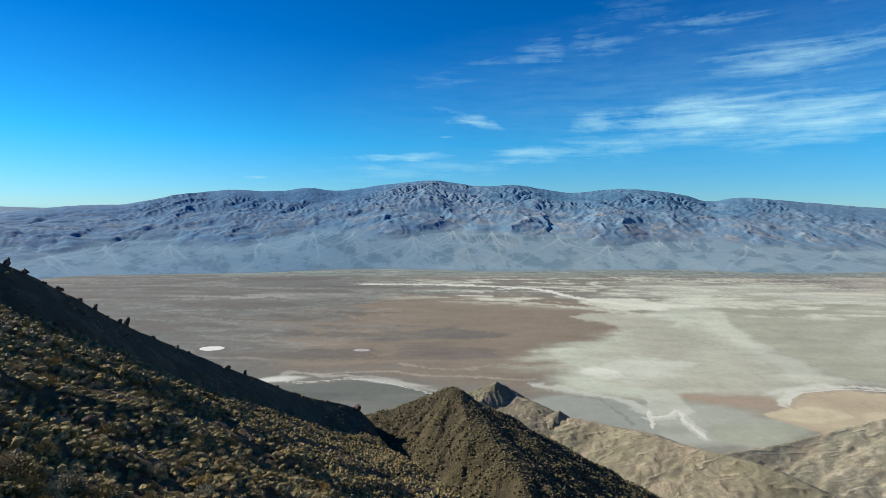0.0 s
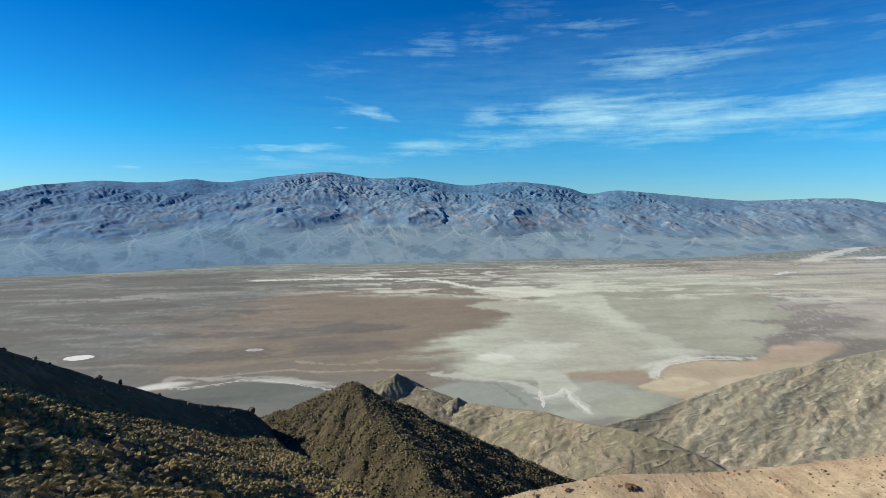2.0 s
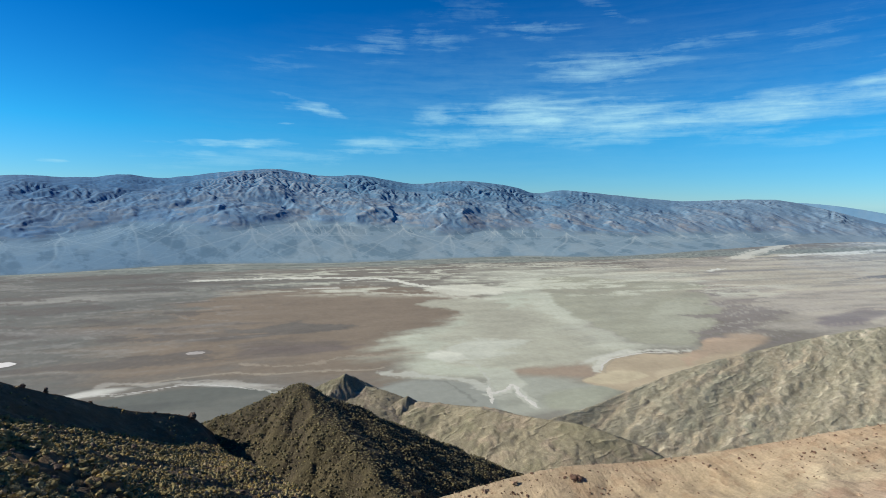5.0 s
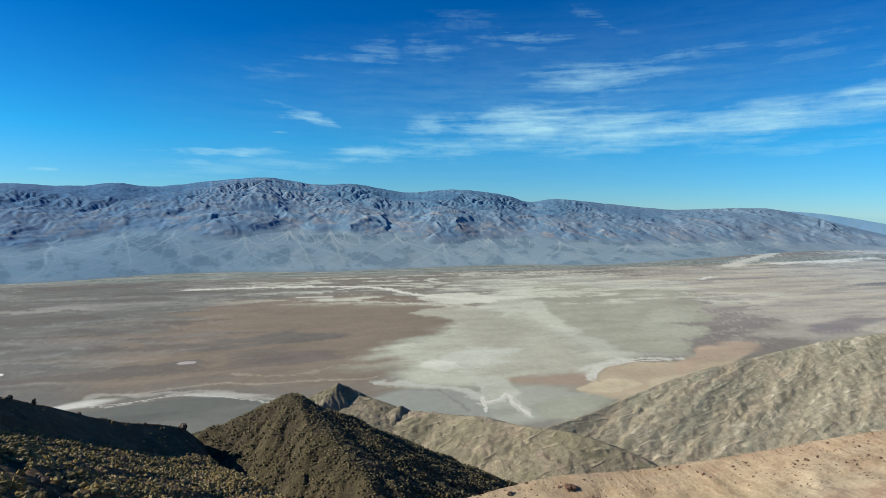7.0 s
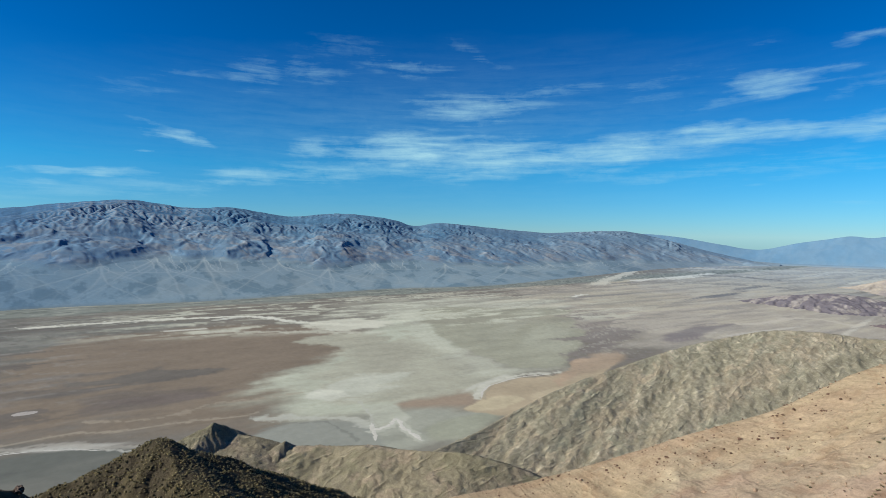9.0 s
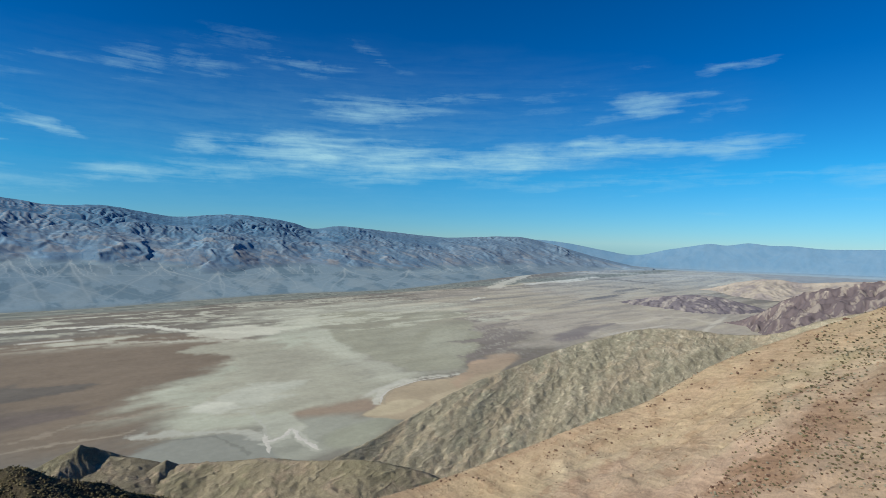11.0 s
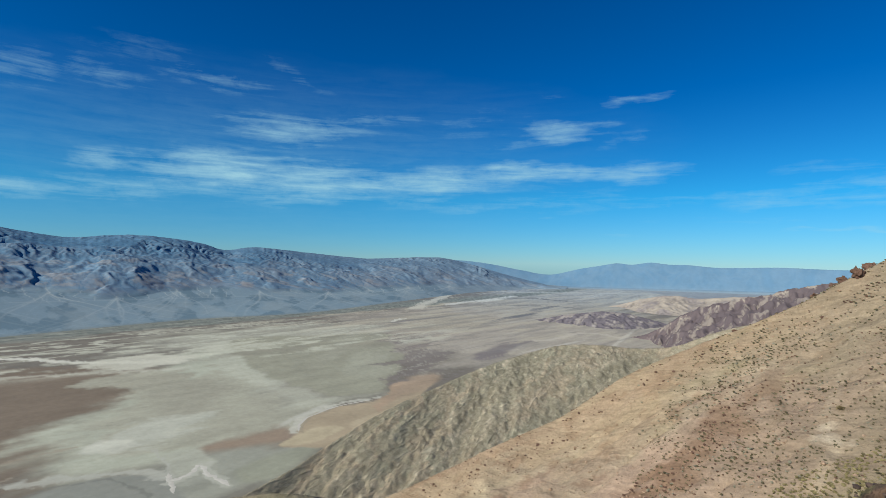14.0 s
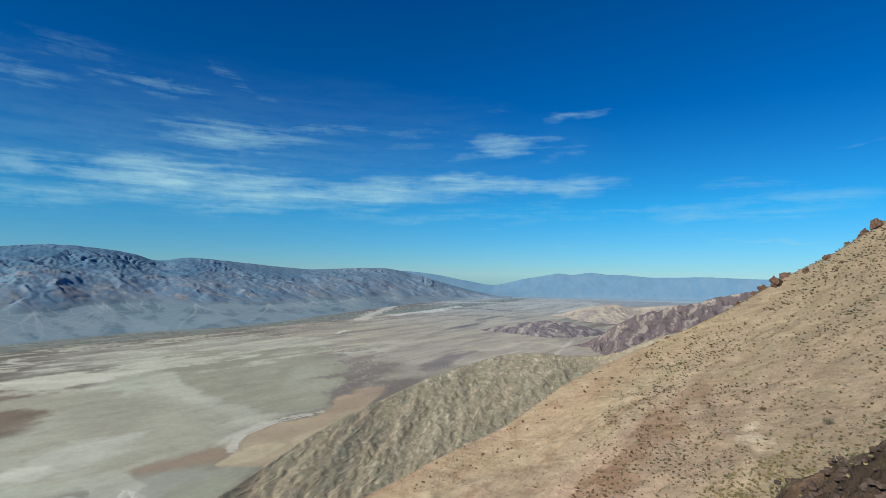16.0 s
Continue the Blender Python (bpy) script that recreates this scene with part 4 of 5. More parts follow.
# ---- nearer ridges ----
def ridge(name, crest, back, face, s_step, d_step, mat, paint, crag=1.0, gully=1.0, wave=20.0, seed=0, keep=1.0, slant=0.0, more=None, cut=0.0, rugged=0.58, lump=0.35, fine=0.12):
    """A ridge along a crest of (az, el, r), listed left to right as seen from the lookout. back and face are the (distance, drop) profiles
    of its two sides; face looks towards the lookout."""
    pts = np.array([spot(*p) for p in crest])
    p0, p1 = pts[0, :2], pts[-1, :2]
    u = (p1 - p0) / np.linalg.norm(p1 - p0)
    n = np.array((u[1], -u[0]))
    sp, dp, hp = (pts[:, :2] - p0) @ u, (pts[:, :2] - p0) @ n, pts[:, 2]
    s = np.arange(sp[0], sp[-1], s_step)
    c, h = spline(sp, dp, s), spline(sp, hp, s)
    d = np.concatenate([np.arange(-back[-1][0], 0, d_step * 1.5), np.arange(0, face[-1][0], d_step)])
    D, S = np.meshgrid(d, s, indexing="ij")
    fall = np.where(D > 0, np.interp(D, *zip(*face)), np.interp(-D, *zip(*back)))
    dist = D + c
    X, Y = p0[0] + u[0] * S + n[0] * dist, p0[1] + u[1] * S + n[1] * dist
    off = smooth(0, wave * 0.8, np.abs(D))
    wob = fbm(X / (wave * 1.5), Y / (wave * 1.5), 3, 0.5, seed + 2)
    ss = S + slant * D
    ribs = ridged(ss / wave + 0.5 * wob, D / (wave * 4.0) + 0.3 * wob, 5, 0.55, seed + 5)
    rills = ridged(ss / (wave * 0.28) + 0.5 * wob, D / (wave * 1.6), 4, 0.6, seed + 6)
    lumps = fbm(X / (wave * lump), Y / (wave * lump), 6, rugged, seed + 9)
    z = h - fall + gully * wave * (0.30 * (ribs - 0.6) + fine * (rills - 0.6)) * off + crag * wave * 0.035 * lumps * (0.35 + 0.65 * off)
    if cut:
        raw = z
        z = erode(z, s_step, d_step, cut, 14, 0.02, smooth(0.0, wave * 0.5, np.abs(D)))
        rills = np.clip(0.65 + (z - raw) / (cut * 9), 0, 1)
    ribs = 0.5 * ribs + 0.5 * rills
    if more:
        z = z + more(X, Y, S, D)
    ob = sheet(name, X, Y, z, mat, paint(X, Y, z, S, D, ribs, lumps))
    return ob, np.dstack((X, Y, z)), S, D


def paint_grey(X, Y, z, S, D, ribs, lumps):
    warp = fbm(X / 34, Y / 34, 5, 0.55, 33)
    k, q = S + 1.5 * D, S - 0.7 * D
    c = np.ones(X.shape + (3,)) * np.array((0.262, 0.245, 0.172))
    c = mixc(c, smooth(-0.15, 0.3, fbm(X / 48, Y / 48, 5, 0.58, 31)) * 0.8, (0.225, 0.225, 0.160))
    c = mixc(c, smooth(0.05, 0.45, fbm(k / 30 + warp, D / 80, 5, 0.6, 32)) * 0.7, (0.315, 0.258, 0.175))
    # beds of pale and of dark rock, broken off along their length
    here = smooth(-0.25, 0.25, fbm(X / 40, Y / 40, 4, 0.55, 35))
    for thick, seed_, amount, pale in ((34, 34, 0.9, (0.43, 0.39, 0.285)), (17, 38, 0.75, (0.41, 0.37, 0.27)), (7, 39, 0.6, (0.38, 0.33, 0.235))):
        beds = ridged(k / thick + 1.3 * warp, q / (thick * 4.5) + 0.6 * warp, 4, 0.6, seed_)
        c = mixc(c, smooth(0.70, 0.84, beds) * here * amount, pale)
        c = mixc(c, smooth(0.50, 0.34, beds) * amount * 0.45, (0.17, 0.158, 0.110))
    c = mixc(c, smooth(0.15, 0.5, fbm(k / 44, D / 120, 5, 0.55, 37)) * smooth(35, 90, D) * 0.6, (0.325, 0.255, 0.165))
    c = mixc(c, smooth(0.1, 0.4, fbm(X / 6, Y / 6, 5, 0.65, 46)) * 0.4, (0.17, 0.16, 0.11))
    # gullies between the ribs darkened in the colour, as shade would
    c = mixc(c, smooth(0.62, 0.42, ribs) * 0.4, (0.15, 0.138, 0.095))
    return mixc(c, smooth(0.2, 0.5, fbm(X / 2.4, Y / 2.4, 4, 0.65, 36)) * 0.35, (0.36, 0.33, 0.245)) * 1.3


def crags(X, Y, S, D, big, seed):
    """Broken rock: steps and knobs of two sizes, aslant down the face."""
    warp = fbm(X / (big * 4), Y / (big * 4), 5, 0.58, seed)
    k, q = S + 1.4 * D, S - 0.7 * D
    beds = ridged(k / (big * 2.4) + 1.5 * warp, q / (big * 14) + 0.5 * warp, 6, 0.62, seed + 1)
    joints = np.abs(fbm(q / (big * 1.2) + warp, k / (big * 1.2) + warp, 5, 0.62, seed + 4))
    broad = fbm(k / (big * 8), q / (big * 20), 3, 0.5, seed + 9)
    return smooth(0.5, big, np.abs(D) + 0.35 * big) * (big * (0.34 * (beds - 0.6) + 0.06 * (0.35 - joints)) + 2.5 * broad)


GREY = [(-24, -24.6, 296), (-30, -22.9, 305), (-33.5, -21.6, 320), (-38.2, -19.15, 345), (-43.5, -16.4, 370), (-48.5, -14.15, 395), (-54.0, -11.75, 425),
        (-60.0, -9.6, 455), (-63.5, -8.6, 470), (-67.5, -8.4, 480), (-71.2, -8.45, 488), (-74.7, -8.0, 490), (-80.6, -5.6, 480), (-84.0, -4.9, 475), (-90, -3.0, 470)]
grey_ridge, _, _, _ = ridge("ridge", GREY, [(0, 0), (12, 5), (240, 170)], [(0, 0), (30, 16), (190, 115)], 1.2, 1.1, M_grey, paint_grey, 0.5, 0.16, 40.0, 3, slant=1.2, cut=0.035, rugged=0.68, lump=0.16, fine=0.02, more=lambda X, Y, S, D: crags(X, Y, S, D, 7.0, 231))
tagged(grey_ridge, "bare grey-green rock ridge streaked with pale strata", "ridge", kind="structure")


def paint_pale(X, Y, z, S, D, ribs, lumps):
    c = np.ones(X.shape + (3,)) * np.array((0.275, 0.245, 0.162))
    c = mixc(c, smooth(-0.15, 0.3, fbm(X / 30, Y / 30, 4, 0.55, 41)) * 0.85, (0.215, 0.20, 0.125))
    c = mixc(c, smooth(0.2, 0.5, fbm(X / 14, Y / 14, 5, 0.6, 44)) * 0.7, (0.36, 0.295, 0.205))
    cracks = ridged(X / 11, Y / 11, 5, 0.6, 47)
    c = mixc(c, smooth(0.74, 0.88, cracks) * 0.4, (0.14, 0.125, 0.08))
    c = mixc(c, smooth(0.1, 0.4, fbm(X / 3.5, Y / 3.5, 4, 0.6, 48)) * 0.35, (0.15, 0.137, 0.085))
    # shade painted into the hollows between the ribs
    return mixc(c, smooth(0.6, 0.4, ribs) * 0.4, (0.155, 0.135, 0.10)) * 1.08


PALE = [(3, -24.5, 340), (-2, -22.0, 335), (-4.6, -20.0, 330), (-7.1, -19.7, 328), (-9.6, -20.1, 322), (-12.2, -20.8, 318), (-14.0, -21.5, 316), (-15.9, -21.85, 312),
        (-17.7, -22.0, 310), (-22.3, -22.3, 300), (-26.1, -22.7, 292), (-29.8, -22.9, 286), (-33, -23.0, 284), (-37, -23.7, 282), (-43, -25.2, 280), (-50, -28, 280)]
pale_ridge, _, _, _ = ridge("pale_ridge", PALE, [(0, 0), (10, 5), (150, 100)], [(0, 0), (25, 11), (140, 85)], 1.0, 0.9, M_grey, paint_pale, 0.6, 0.25, 28.0, 5, slant=0.6, cut=0.04, rugged=0.68, lump=0.18, fine=0.02, more=lambda X, Y, S, D: crags(X, Y, S, D, 6.5, 251))
tagged(pale_ridge, "low tan rock ridge with small pointed summits", "ridge", kind="structure")


def paint_dark(X, Y, z, S, D, ribs, lumps):
    c = np.ones(X.shape + (3,)) * np.array((0.088, 0.064, 0.038))
    c = mixc(c, smooth(-0.1, 0.5, fbm(X / 12, Y / 12, 5, 0.55, 51)) * 0.7, (0.125, 0.088, 0.05))
    return mixc(c, smooth(0.15, 0.5, fbm(X / 4, Y / 4, 4, 0.6, 52)) * 0.5, (0.175, 0.122, 0.073))


def paint_hill(X, Y, z, S, D, ribs, lumps):
    c = np.ones(X.shape + (3,)) * np.array((0.058, 0.049, 0.026))
    c = mixc(c, smooth(-0.1, 0.4, fbm(X / 9, Y / 9, 5, 0.55, 53)) * 0.7, (0.098, 0.080, 0.043))
    # hollows between the hill's ribs painted darker, like shade
    return mixc(c, smooth(0.6, 0.42, ribs) * 0.6, (0.055, 0.045, 0.03))


def summit(name, top, planes, box, step, mat, paint, wave, ribs_by, seed, rough=1.0, blunt=0.8):
    """A pointed hill: the lowest of several planes (slope to the right, slope away) through its top."""
    X, Y = np.meshgrid(np.arange(box[0], box[1], step), np.arange(box[2], box[3], step))
    wob = fbm(X / wave, Y / wave, 4, 0.55, seed)
    x, y = X - top[0] + 0.12 * wave * wob, Y - top[1] + 0.12 * wave * fbm(X / wave, Y / wave, 4, 0.55, seed + 3)
    z = blunt - blunt * np.log(np.sum([np.exp(np.clip(-(a * x + b * y) / blunt, -60, 600)) for a, b in planes], axis=0))
    away = smooth(0, wave, np.hypot(x, y))
    turn = np.arctan2(y, x)
    ribs = ridged(turn * ribs_by + 0.3 * wob, np.hypot(x, y) / (wave * 4), 4, 0.55, seed + 5)
    lumps = fbm(X / (wave * 0.3), Y / (wave * 0.3), 6, 0.6, seed + 9)
    z = top[2] + z + rough * (0.22 * wave * (ribs - 0.65) * away + 0.05 * wave * lumps)
    raw = z
    z = erode(z, step, step, rough * 0.022 * wave, 12, 0.05, smooth(0, wave * 0.5, np.hypot(x, y)))
    ribs = 0.5 * ribs + 0.5 * np.clip(0.65 + (z - raw) / (0.2 * wave), 0, 1)
    return sheet(name, X, Y, z, mat, paint(X, Y, z, X, Y, ribs, lumps)), np.dstack((X, Y, z))


TOP = spot(-2.0, -19.4, 160)
hill, HILL_P = summit("hill", TOP, [(-0.54, 0.03), (0.40, 0.42), (-0.54, -0.6), (0.345, -0.7)], (-62, 85, 92, 215), 0.55, M_dark, paint_hill, 12.0, 2.6, 8, 0.7, 1.3)
tagged(hill, "dark scrub-covered hill with a pointed top", "hill", kind="structure")
peak, _ = summit("small_peak", spot(-7.1, -18.7, 325), [(-0.29, 1.1), (0.33, 0.5), (-0.6, -0.6), (0.4, -0.6)], (20, 66, 295, 345), 0.5, M_grey, paint_pale, 9.0, 2.5, 28, 0.5, 0.12)
tagged(peak, "small pointed tan rock peak with a shaded side", "hill", kind="structure")
knob, _ = summit("small_peak", spot(-14.0, -21.2, 313), [(-0.32, 1.1), (0.33, 0.55), (-0.7, -0.6), (0.35, -0.6)], (62, 94, 288, 325), 0.5, M_grey, paint_pale, 8.0, 2.5, 33, 0.5, 0.12)
tagged(knob, "low tan rock knob on the ridge", "hill", kind="structure")

def slope_breaks(X, Y, S, D):
    """Terraces of the dark slope, its fall into the gully beside the hill, a rim added there to lengthen its shadow on
    the hill, and the rocky step near the lookout.
    """
    wob = fbm(X / 9, Y / 9, 4, 0.55, 18)
    edge_ = (X + 22) * 0.908 + (Y - 151) * 0.42 + 1.5 * wob
    gully = np.clip(edge_, 0, 45)
    step = np.minimum(X + 29, -((X + 27) * 20 + (Y - 68) * 14) / 24.4) + 3.0 * wob
    return smooth(2, 8, D) * 0.55 * fbm(S / 26, D / 4.2, 4, 0.5, 17) - 0.85 * gully + 2.8 * smooth(-14, -1.5, edge_) * smooth(1.0, -1.0, edge_) * smooth(22, 40, D) + (1.3 + 0.9 * wob) * smooth(-5, 0, step) * smooth(2.6, 0.4, step) * smooth(46, 56, Y)


LEFT = [(62, 8, 88), (54, 3.5, 88), (47, -0.8, 88), (39.8, -4.95, 90), (34.5, -8.7, 98), (30.7, -11.5, 107), (27.3, -13.55, 115), (20.0, -17.35, 130), (14.2, -19.9, 142), (8.1, -21.6, 153), (0, -25, 165), (-8, -30, 172)]
left_slope, LEFT_P, LEFT_S, LEFT_D = ridge("dark_slope", LEFT, [(0, 0), (4, 2), (60, 40)], [(0, 0), (11, 5.6), (40, 8.8), (105, 17.5)], 0.48, 0.45, M_dark, paint_dark, 1.0, 0.28, 12.0, 12, cut=0.025, more=slope_breaks)
tagged(left_slope, "steep dark stony slope dotted with desert scrub", "slope", kind="structure")


def paint_orange(X, Y, z, S, D, ribs, lumps):
    c = np.ones(X.shape + (3,)) * np.array((0.305, 0.243, 0.163))
    run = (0.75 * Y - 0.65 * X), (0.65 * Y + 0.75 * X)      # downhill and across
    c = mixc(c, smooth(-0.2, 0.4, fbm(run[0] / 60, run[1] / 9, 5, 0.55, 71)) * 0.7, (0.325, 0.268, 0.172))
    c = mixc(c, smooth(0.1, 0.4, fbm(run[0] / 45, run[1] / 7, 4, 0.55, 72)) * 0.55, (0.305, 0.222, 0.155))
    c = mixc(c, smooth(0.2, 0.5, fbm(run[0] / 30, run[1] / 6, 5, 0.6, 73)) * 0.6, (0.40, 0.325, 0.215))
    c = mixc(c, smooth(0.2, 0.45, fbm(run[0] / 40, run[1] / 8, 5, 0.6, 74)) * smooth(50, 10, Y) * 0.7, (0.245, 0.215, 0.12))
    c = mixc(c, smooth(0.22, 0.45, fbm(X / 6, Y / 6, 6, 0.68, 75)) * 0.55, (0.21, 0.135, 0.085))
    c = mixc(c, smooth(0.25, 0.5, fbm(run[0] / 14, run[1] / 5, 6, 0.66, 85)) * 0.5, (0.37, 0.30, 0.20))
    if np.max(D) > 60:          # orange along the edge, rose below it, olive towards the lookout
        q = D + 9 * fbm(X / 22, Y / 22, 4, 0.55, 77)
        c = mixc(c, smooth(22, 8, q) * 0.45, (0.325, 0.230, 0.135))
        c = mixc(c, smooth(18, 30, q) * smooth(62, 48, q) * 0.7, (0.315, 0.218, 0.158))
        c = mixc(c, smooth(58, 76, q) * 0.7, (0.275, 0.240, 0.143))
        d = np.abs((X - 112) * 0.50 + (Y - 20) * 0.866) + 4 * fbm(X / 6, Y / 6, 4, 0.6, 70)
        c = mixc(c, smooth(5.0, 1.0, d) * smooth(128, 118, X) * 0.8, (0.20, 0.122, 0.075))
    c = mixc(c, smooth(38, -8, Y) * (0.75 + 0.25 * fbm(X / 10, Y / 10, 4, 0.6, 78)), (0.232, 0.186, 0.122))
    # a scar of white rock and the pale chute below it
    d = np.hypot((X - 106) / 3.6, (Y - 5.5) / 2.4) + 0.9 * fbm(X / 2.4, Y / 2.4, 5, 0.65, 76)
    c = mixc(c, smooth(1.0, 0.4, d) * 0.65, (0.44, 0.375, 0.27))
    for x0, y0, x1, y1, wide in ((104, 4.2, 97, 5.6, 1.3), (97, 5.6, 92, 8.2, 1.2), (92, 8.2, 84, 10, 0.9), (124, 4, 112, 6, 1.0), (130, 16, 118, 22, 1.6)):
        t = np.clip(((X - x0) * (x1 - x0) + (Y - y0) * (y1 - y0)) / ((x1 - x0) ** 2 + (y1 - y0) ** 2), 0, 1)
        d = np.hypot(X - x0 - t * (x1 - x0), Y - y0 - t * (y1 - y0)) + 0.5 * fbm(X / 2, Y / 2, 3, 0.6, 79)
        c = mixc(c, smooth(wide, wide * 0.4, d) * 0.4, (0.40, 0.325, 0.22))
    return c * np.array((0.97, 1.0, 1.0))


ORANGE = [(-10, -33, 104), (-21.3, -30.1, 105), (-32.6, -27.1, 110), (-38.5, -25.95, 114), (-48.2, -22.85, 120), (-57.8, -18.6, 126), (-63.9, -15.7, 131), (-69.8, -11.5, 136),
          (-77.2, -7.5, 142), (-80.9, -5.6, 145), (-85.8, -2.8, 148), (-90.0, 0.1, 152), (-94.5, 2.9, 157), (-97.1, 4.9, 162), (-106, 10, 170)]
right_slope, RIGHT_P, RIGHT_S, RIGHT_D = ridge("tan_slope", ORANGE, [(0, 0), (6, 3), (70, 50)], [(0, 0), (10, 2.4), (50, 7.5), (122, 17.5)], 0.65, 0.6, M_tan, paint_orange, 1.0, 0.3, 13.0, 15, slant=0.5, cut=0.04)
tagged(right_slope, "sunlit orange-tan scree slope with scattered scrub", "slope", kind="structure")

# ---- low hills out in the valley ----
def paint_badland(X, Y, z, S, D, ribs, lumps):
    c = np.ones(X.shape + (3,)) * np.array((0.108, 0.090, 0.092))
    c = mixc(c, smooth(-0.1, 0.3, fbm(X / 30, Y / 30, 6, 0.66, 82)) * 0.6, (0.158, 0.128, 0.122))
    c = mixc(c, smooth(0.26, 0.42, fbm(X / 52, Y / 38, 7, 0.7, 81)) * 0.8, (0.37, 0.335, 0.265))
    # gullies painted dark as if shaded
    return mixc(c, smooth(0.6, 0.4, ribs) * 0.5, (0.10, 0.085, 0.09))


BAD = [(-68, -8.0, 1700), (-70.5, -7.5, 1690), (-73, -6.5, 1680), (-76, -4.5, 1660), (-78, -3.75, 1650), (-80.5, -3.1, 1640), (-83.8, -2.2, 1640), (-87, -1.4, 1640), (-90, -0.6, 1640), (-95, 0.2, 1650)]
badlands, _, _, _ = ridge("badlands", BAD, [(0, 0), (40, 15), (500, 200)], [(0, 0), (60, 22), (380, 110), (640, 190)], 3.0, 3.2, M_range, paint_badland, 3.6, 0.9, 90.0, 44, cut=0.9, rugged=0.7)
tagged(badlands, "eroded purple-brown badland hills with pale outcrops", "hill", kind="structure")


def paint_tan_hill(X, Y, z, S, D, ribs, lumps):
    c = np.ones(X.shape + (3,)) * np.array((0.36, 0.325, 0.26))
    c = mixc(c, smooth(0.0, 0.4, fbm(X / 120, Y / 90, 5, 0.55, 86)) * 0.8, (0.24, 0.22, 0.21))
    # darker colour in the gullies, standing for shade
    return mixc(c, smooth(0.6, 0.4, ribs) * 0.4, (0.20, 0.185, 0.17))


TANH = [(-66, -4.5, 2900), (-69, -4.2, 2900), (-71.6, -3.45, 2900), (-74.6, -3.0, 2880), (-76.5, -3.2, 2860), (-79, -3.0, 2850), (-84, -2.6, 2850), (-92, -2.0, 2850)]
tan_hills, _, _, _ = ridge("tan_hills", TANH, [(0, 0), (500, 110)], [(0, 0), (80, 14), (520, 90)], 6.0, 6.0, M_range, paint_tan_hill, 1.6, 0.5, 90.0, 49, cut=1.6)
tagged(tan_hills, "pale tan eroded hills at the valley's edge", "hill", kind="structure")


def paint_mound(X, Y, z, S, D, ribs, lumps):
    c = np.ones(X.shape + (3,)) * np.array((0.135, 0.125, 0.135))
    return mixc(c, smooth(0.12, 0.4, fbm(X / 70, Y / 40, 5, 0.6, 84)) * 0.7, (0.30, 0.28, 0.245))


MOUND = [(-60.5, -6.1, 2070), (-62, -5.8, 2070), (-63.5, -5.5, 2075), (-66, -5.1, 2080), (-68, -4.9, 2080), (-70, -5.0, 2080), (-72, -5.4, 2080), (-73.5, -5.75, 2080), (-75, -6.1, 2080)]
mound, _, _, _ = ridge("low_hill", MOUND, [(0, 0), (200, 45)], [(0, 0), (90, 14), (230, 46)], 4.0, 3.0, M_range, paint_mound, 1.8, 0.6, 60.0, 47, cut=0.8)
tagged(mound, "low dark violet hills rising from the valley floor", "hill", kind="structure")

# ---- the lookout itself: a rocky knoll underfoot ----
kx, ky = np.meshgrid(np.arange(-32, 32.1, 0.8), np.arange(-32, 32.1, 0.8))
kr = np.hypot(kx, ky)
kz = -1.65 - 0.78 * np.maximum(kr - 0.8, 0) + 0.25 * fbm(kx / 3, ky / 3, 4) * smooth(1, 4, kr)
lookout = tagged(sheet("lookout", kx, ky, kz, M_tan, paint_orange(kx, ky, kz, kx, kr, kr, kr)), "rocky knoll of the lookout underfoot", "ground", kind="structure")

# ---- the dark rock outcrop beside the lookout ----
def paint_outcrop(X, Y, z, S, D, ribs, lumps):
    c = np.ones(X.shape + (3,)) * np.array((0.105, 0.08, 0.055))
    c = mixc(c, smooth(-0.1, 0.4, fbm(X / 3, Y / 3, 5, 0.6, 91)) * 0.8, (0.19, 0.125, 0.08))
    c = mixc(c, smooth(0.2, 0.5, fbm(X / 1.2, Y / 1.2, 4, 0.6, 92)) * 0.6, (0.16, 0.15, 0.075))
    # clefts painted almost black, standing for shade
    return mixc(c, smooth(0.55, 0.35, ribs) * 0.6, (0.045, 0.032, 0.024))


OUTCROP = [(-83, -26, 35), (-86, -22.5, 34), (-88.4, -19.7, 33), (-89.7, -18.2, 32.5), (-92.2, -16.5, 32), (-94.2, -15.0, 31.5), (-96.8, -13.1, 31), (-101, -10, 30), (-108, -7, 29)]
outcrop, OUT_P, _, _ = ridge("rock_outcrop", OUTCROP, [(0, 0), (1, 0.6), (12, 8)], [(0, 0), (1.5, 0.7), (14, 11)], 0.12, 0.12, M_dark, paint_outcrop, 6.0, 1.2, 3.0, 55, cut=0.05)
tagged(outcrop, "dark broken rock outcrop with dry scrub", "rock", kind="structure")

# ---- scrub and stones ----
def ball(level):
    bm = bmesh.new()
    bmesh.ops.create_icosphere(bm, subdivisions=level, radius=0.5)
    v = np.array([x.co[:] for x in bm.verts])
    f = np.array([[x.index for x in p.verts] for p in bm.faces])
    bm.free()
    return v, f


def ragged(seed, leaves=22, size=0.20):
    """A small ragged shrub seen from afar: a dark heart inside a shock of short blades."""
    rng = np.random.default_rng(seed)
    v, f = ball(1)
    v = v * rng.uniform(0.5, 1.12, (len(v), 1)) * (1, 0.9, 0.6) + (0, 0, 0.16)
    lv, lf = blades(leaves, size, seed + 300, 0.52, 0.55)
    tri = np.concatenate([lf[:, (0, 1, 2)], lf[:, (0, 2, 3)]]) + len(v)
    return np.concatenate([v, lv]), np.concatenate([f, tri])


